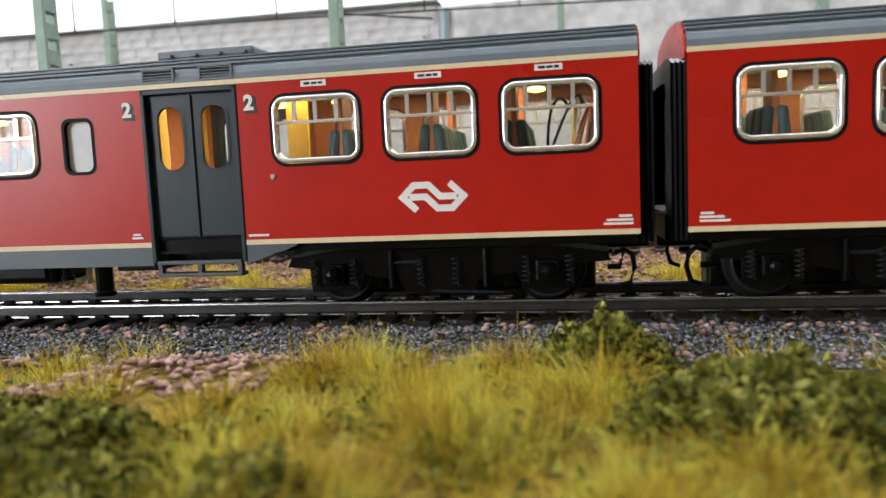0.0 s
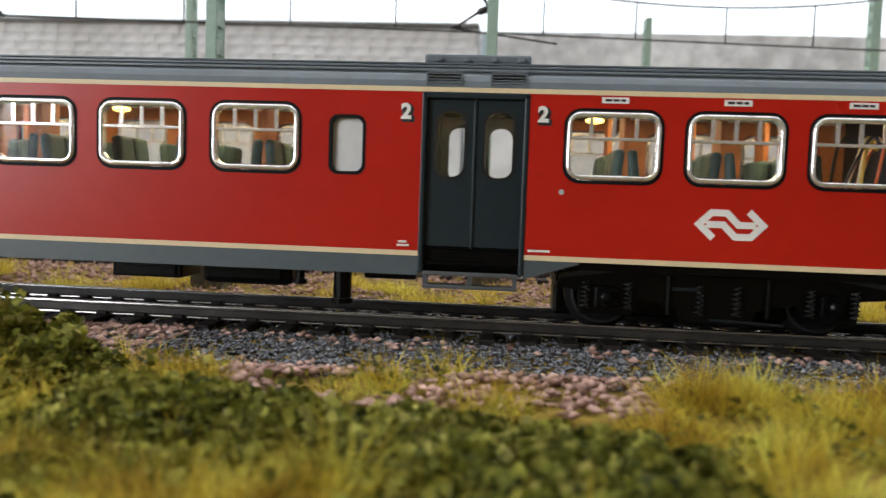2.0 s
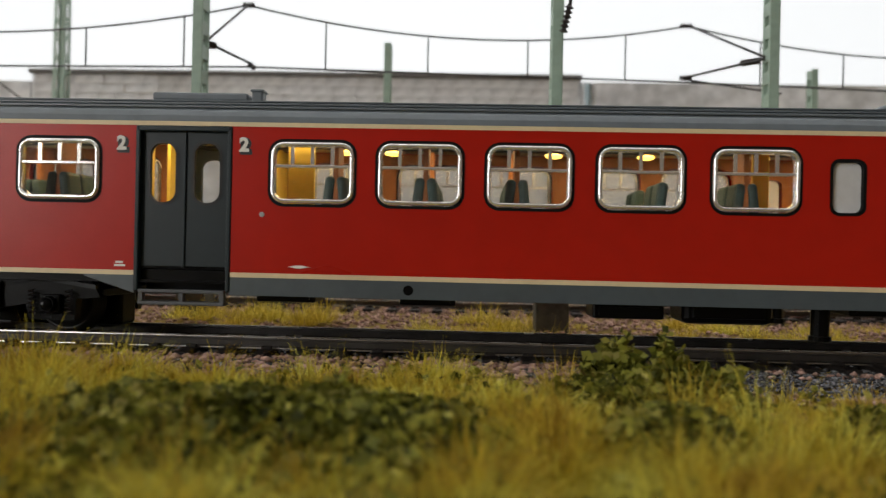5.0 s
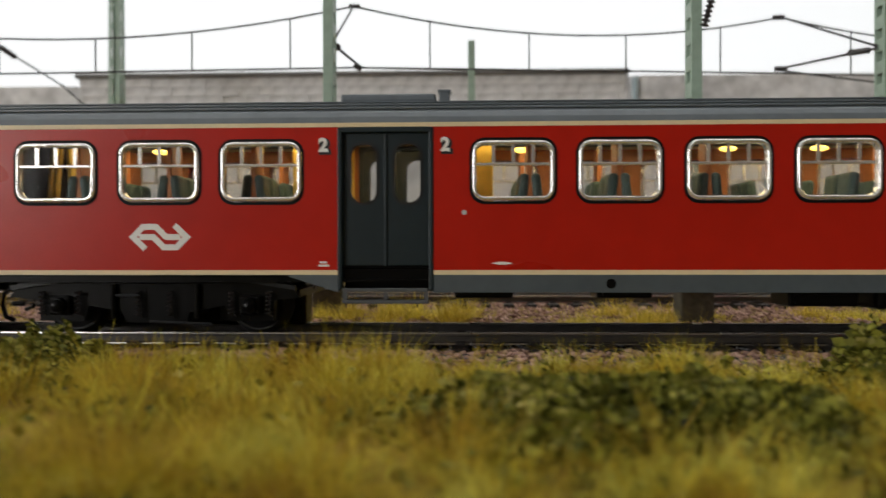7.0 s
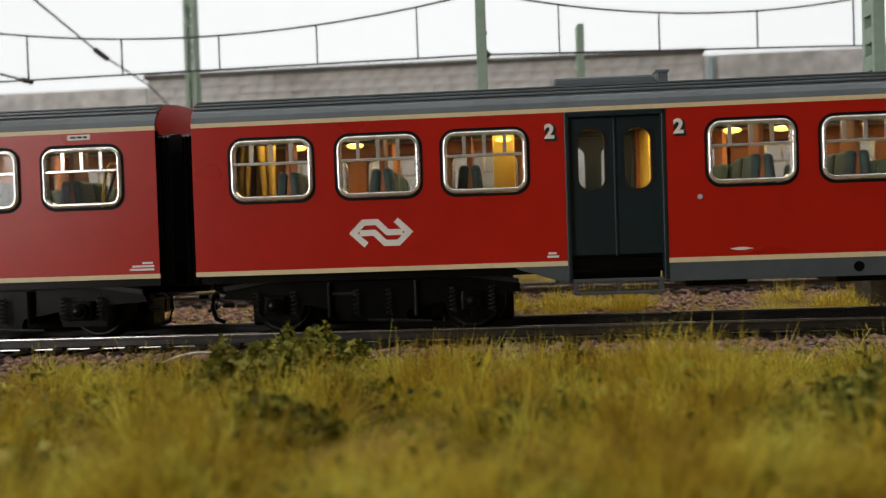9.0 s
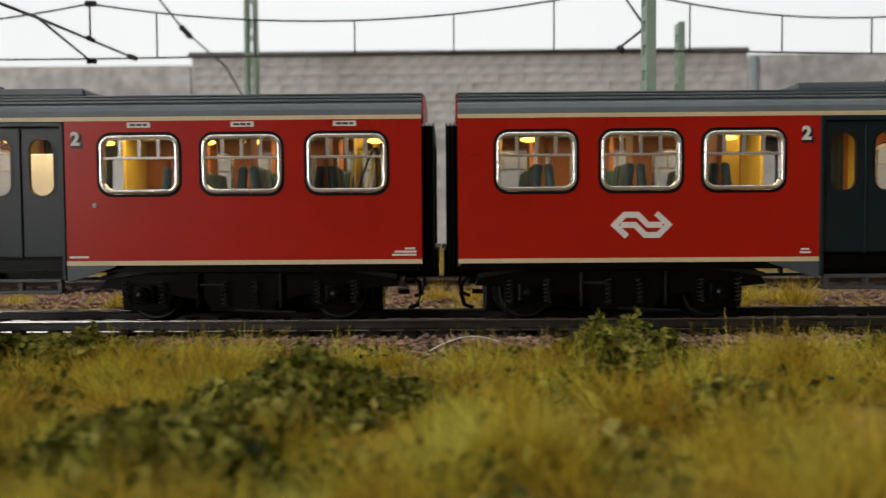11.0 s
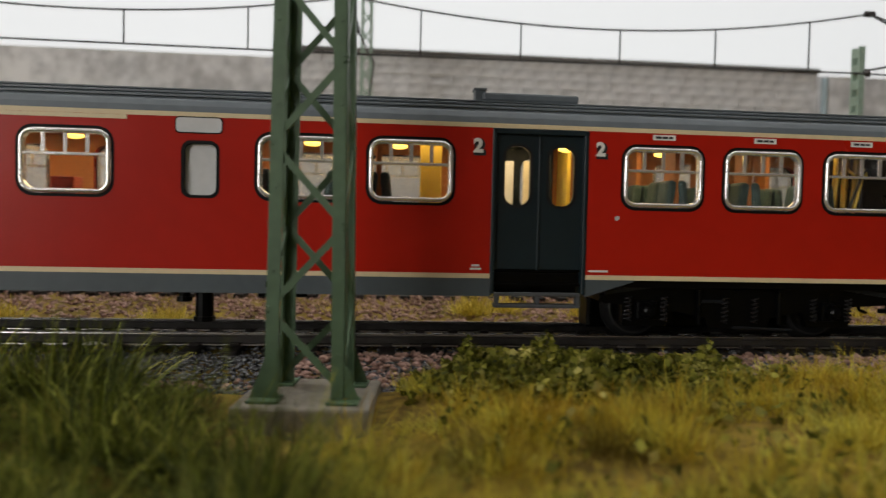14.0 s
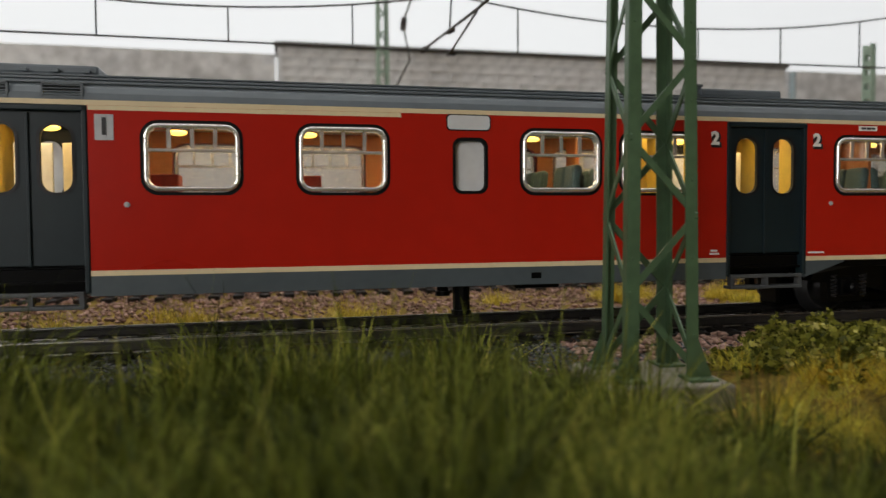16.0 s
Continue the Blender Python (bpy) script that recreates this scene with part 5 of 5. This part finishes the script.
def lattice_mast(x, y, z, half, top_half, height, material, turn, label, leg=0.16, step=1.05, slab=0.86):
    m = thing("lattice_mast", x, y, z, label, "catenary mast")
    R = Matrix.Translation((x, y, z)) @ Matrix.Rotation(radians(turn), 4, "Z")
    bm = bmesh.new()
    box(bm, -slab, slab, -slab, slab, -0.55, 0.0, 0.04)
    bmesh.ops.transform(bm, matrix=R, verts=bm.verts)
    part("concrete_base", bm, CONCRETE, m, "grey concrete foundation block")
    corners = ((-1, -1), (1, -1), (1, 1), (-1, 1))

    def at(c, h):
        k = half + (top_half - half) * h / height
        return Vector((c[0] * k, c[1] * k, h))
    for c in corners:
        bm = bmesh.new()
        for ax in (0, 1):
            lo, hi = at(c, 0.03), at(c, height)
            off = Vector((-c[0] * leg / 2, 0, 0)) if ax == 0 else Vector((0, -c[1] * leg / 2, 0))
            w = (leg, 0.03) if ax == 0 else (0.03, leg)
            vs = []
            for e in (lo, hi):
                for sx, sy in ((-1, -1), (1, -1), (1, 1), (-1, 1)):
                    vs.append(bm.verts.new(e + off + Vector((sx * w[0] / 2, sy * w[1] / 2, 0))))
            for i in range(4):
                bm.faces.new((vs[i], vs[(i + 1) % 4], vs[4 + (i + 1) % 4], vs[4 + i]))
            bm.faces.new(vs[4:])
        p = at(c, 0)
        box(bm, p.x - 0.2, p.x + 0.2, p.y - 0.2, p.y + 0.2, 0.0, 0.04, 0.01)
        g = [bm.verts.new(v) for v in ((p.x, p.y, 0.04), (p.x + c[0] * 0.2, p.y, 0.04), (p.x, p.y, 0.55))]
        bm.faces.new(g)
        r = bmesh.ops.extrude_face_region(bm, geom=list(bm.faces)[-1:])
        bmesh.ops.translate(bm, vec=(0, 0.03, 0), verts=[v for v in r["geom"] if isinstance(v, bmesh.types.BMVert)])
        h = 0.6
        while h < min(height, 9):
            q = at(c, h)
            tube(bm, (q.x - c[0] * 0.06, q.y + c[1] * 0.01, q.z), (q.x - c[0] * 0.06, q.y + c[1] * 0.035, q.z), 0.022, 6)
            h += step
        bmesh.ops.recalc_face_normals(bm, faces=bm.faces)
        bmesh.ops.transform(bm, matrix=R, verts=bm.verts)
        part("leg", bm, material, m)
    for k in range(4):
        c, d = corners[k], corners[(k + 1) % 4]
        h, i = 0.12, k % 2
        while h + step < height:
            bm = bmesh.new()
            a, b = (c, d) if i % 2 else (d, c)
            p, q = at(a, h), at(b, h + step)
            dirn = (q - p).normalized()
            n = Vector((c[0] + d[0], c[1] + d[1], 0)).normalized()
            s = dirn.cross(n).normalized()
            vs = [bm.verts.new(e + s * (u * 0.045) + n * (v * 0.014 - 0.02)) for e in (p, q) for u, v in ((-1, -1), (1, -1), (1, 1), (-1, 1))]
            for j in range(4):
                bm.faces.new((vs[j], vs[(j + 1) % 4], vs[4 + (j + 1) % 4], vs[4 + j]))
            h, i = h + step, i + 1
            bmesh.ops.recalc_face_normals(bm, faces=bm.faces)
            bmesh.ops.transform(bm, matrix=R, verts=bm.verts)
            part("brace", bm, material, m)
    return m


lattice_mast(-36.65, -2.25, -0.11, 0.50, 0.36, 14.0, MAST_GREEN, -6, "green lattice catenary mast on a concrete block in the grass")


def slim_mast(x, y, z, w, top, material, label, plates=True):
    """A wide channel in front and one behind, tied by plates along the sides."""
    m = thing("catenary_mast", x, y, z, label, "catenary mast")
    bm = bmesh.new()
    box(bm, x - 0.38, x + 0.38, y - 0.36, y + 0.36, z - 0.3, z + 0.75, 0.05)
    part("concrete_base", bm, CONCRETE_SHADED, m, "concrete foundation block, darkened for the shade it stands in")
    for s in (-1, 1):
        bm = bmesh.new()
        box(bm, x - w / 2, x + w / 2, y + s * 0.2 - 0.05, y + s * 0.2 + 0.05, z + 0.7, top, 0.02)
        part("channel", bm, material, m)
    bm = bmesh.new()
    for s in (-1, 1):
        box(bm, s * w * 0.42 - 0.015, s * w * 0.42 + 0.015, -0.155, 0.155, 0, 0.34 if plates else 0.2)
    me = mesh_of("tie_plate", bm, material)
    h = z + 0.9
    while h < top - 0.36:
        piece("tie_plate", me, m, x, y, h)
        h += 0.62
    return m


slim_mast(-20.45, 6.1, 0.0, 0.26, 16, MAST_HAZED, "haze-paled green catenary mast behind the train")
slim_mast(-11.63, 4.95, 0.0, 0.26, 16, MAST_HAZED, "haze-paled green catenary mast between the tracks")
slim_mast(-5.5, 8.05, 0.0, 0.28, 16, MAST_HAZED, "haze-paled green lattice catenary mast behind the second track")
slim_mast(11.6, 24.4, 0.3, 0.42, 20, MAST_HAZED, "haze-paled green catenary mast near the back wall")
lattice_mast(-36.3, 27.0, 0.35, 0.34, 0.26, 24, MAST_HAZED, 0, "haze-paled green lattice mast near the back wall", 0.16, 1.0, 0.7)
slim_mast(-16.8, 15.2, 0.1, 0.26, 9.5, MAST_HAZED, "short haze-paled green post before the back wall")
slim_mast(0.28, 18.3, 0.1, 0.26, 9.5, MAST_HAZED, "short haze-paled green post before the back wall")


# overhead line of the second track: messenger, droppers and contact wire between supports
SUP = ((-68.0, 9.9, 8.8, 7.1), (-52.2, 9.75, 8.8, 7.12), (-36.6, 9.8, 8.80, 7.12), (-20.4, 9.65, 9.06, 7.2), (-6.55, 12.2, 9.35, 7.5), (8.5, 15.0, 9.6, 7.7), (24.0, 17.0, 9.8, 7.8))
DROPS = ((), (-49.6, -46.48, -43.05, -39.57), (-34.53, -31.5, -28.43, -25.4, -22.35), (-18.1, -15.0, -11.85, -8.65), (-4.0, -1.0, 2.0, 5.0), ())
line = thing("overhead_line", -20, 9.7, 7.15, "thin dark overhead line with droppers above the second track", "overhead line")
wire("contact_wire", [(x, y, z) for x, y, _, z in SUP], 0.03, "", line)
for (ax, ay, az, ac), (bx, by, bz, bc), drops in zip(SUP, SUP[1:], ((),) + DROPS[1:]):
    def hang(t):
        return (ax + (bx - ax) * t, ay + (by - ay) * t, az + (bz - az) * t - 0.74 * (1 - (2 * t - 1) ** 2))
    wire("messenger_wire", [hang(i / 16) for i in range(17)], 0.03, "", line)
    for x in drops:
        t = (x - ax) / (bx - ax)
        p = hang(t)
        wire("dropper", [(p[0], p[1], ac + (bc - ac) * t), p], 0.026, "", line)


def insulator(parent, p, q, r=0.10):
    """A ribbed rod turned about the line from p to q."""
    p, q = Vector(p), Vector(q)
    d = (q - p).normalized()
    a = d.cross(Vector((0.3, 0.2, 1.0))).normalized()
    b = d.cross(a)
    bm = bmesh.new()
    rows = []
    for i in range(25):
        f = r * (0.45 if i % 4 in (0, 3) else (1.0 if i % 4 == 1 else 0.75))
        c = p + (q - p) * (i / 24)
        rows.append([bm.verts.new(c + (a * math.cos(k * math.pi / 5) + b * math.sin(k * math.pi / 5)) * f) for k in range(10)])
    for u, v in zip(rows, rows[1:]):
        for k in range(10):
            bm.faces.new((u[k], u[(k + 1) % 10], v[(k + 1) % 10], v[k]))
    bm.faces.new(rows[0][::-1])
    bm.faces.new(rows[-1])
    bmesh.ops.recalc_face_normals(bm, faces=bm.faces)
    part("insulator", bm, INSULATOR, parent, "dark ribbed insulator")


def cantilever(x, y, z, label):
    return thing("cantilever_arm", x, y, z, label, "cantilever")


arm = cantilever(-20.45, 6.2, 7.0, "dark cantilever arm with brown insulators on a haze-paled green mast")
wire("brace_tube", [(-20.45, 6.2, 7.0), (-20.3, 9.8, 7.33)], 0.04, "", arm)
wire("strut", [(-20.45, 6.4, 7.02), (-20.4, 9.65, 9.06)], 0.035, "", arm)
insulator(arm, (-20.42, 6.35, 6.95), (-20.38, 6.9, 7.06))
insulator(arm, (-20.55, 9.65, 9.06), (-20.2, 9.65, 9.06))
insulator(arm, (-20.38, 9.7, 7.30), (-20.2, 9.85, 7.2))
arm = cantilever(-5.65, 8.1, 7.25, "dark cantilever arm reaching back from a haze-paled green mast")
wire("brace_tube", [(-5.65, 8.1, 7.2), (-6.75, 11.8, 7.55)], 0.04, "", arm)
wire("top_tube", [(-5.65, 8.1, 7.25), (-6.5, 12.2, 9.35)], 0.04, "", arm)
wire("steady_arm", [(-6.75, 11.8, 7.5), (-3.6, 11.9, 7.1)], 0.03, "", arm)
insulator(arm, (-5.66, 8.5, 7.25), (-5.9, 9.2, 7.35))
insulator(arm, (-6.8, 12.2, 9.35), (-6.4, 12.2, 9.35))
insulator(arm, (-6.9, 11.8, 7.55), (-6.5, 11.8, 7.55))
arm = cantilever(-36.7, -1.8, 7.0, "long dark outrigger tube from the lattice mast over both tracks")
wire("outrigger_tube", [(-36.7, -1.8, 7.05), (-36.6, 7.0, 7.58), (-36.8, 13.3, 7.95)], 0.045, "", arm)
wire("strut", [(-36.6, 9.8, 8.82), (-36.65, 9.9, 7.75)], 0.03, "", arm)
wire("brace_tube", [(-36.58, 7.0, 7.55), (-36.65, 9.87, 7.08)], 0.035, "", arm)
insulator(arm, (-36.75, 9.85, 8.82), (-36.4, 9.85, 8.82))
insulator(arm, (-36.75, 9.87, 7.08), (-36.45, 9.87, 7.08))
insulator(arm, (-36.78, 12.9, 7.92), (-36.8, 13.5, 7.96))
insulator(arm, (-36.6, 9.6, 7.72), (-36.65, 10.1, 7.76), 0.08)
arm = cantilever(-36.6, 25.2, 7.8, "thin slanting stay with an insulator on the far mast")
wire("stay", [(-36.66, 12.5, 11.2), (-36.7, 18.0, 10.17), (-35.9, 21.0, 9.3), (-36.2, 26.6, 8.0)], 0.04, "", arm)
insulator(arm, (-36.7, 17.7, 10.22), (-36.6, 18.6, 10.0), 0.13)
own = thing("overhead_line", -20, 1.65, 6.6, "thin dark contact wire above the train", "overhead line")
wire("contact_wire", [(-110, 1.65, 6.84), (-20, 1.65, 6.84), (60, 1.65, 6.84)], 0.03, "", own)
for x in (-25.8, -22.15):
    wire("dropper", [(x, 1.65, 6.84), (x, 1.65, 8.2)], 0.02, "", own)
arm = cantilever(-11.5, 4.4, 7.0, "ribbed insulator and arm on the mast between the tracks")
insulator(arm, (-11.55, 4.42, 6.75), (-11.42, 4.3, 7.35), 0.11)
wire("top_tube", [(-11.42, 4.3, 7.35), (-11.3, 1.7, 10.5)], 0.04, "", arm)
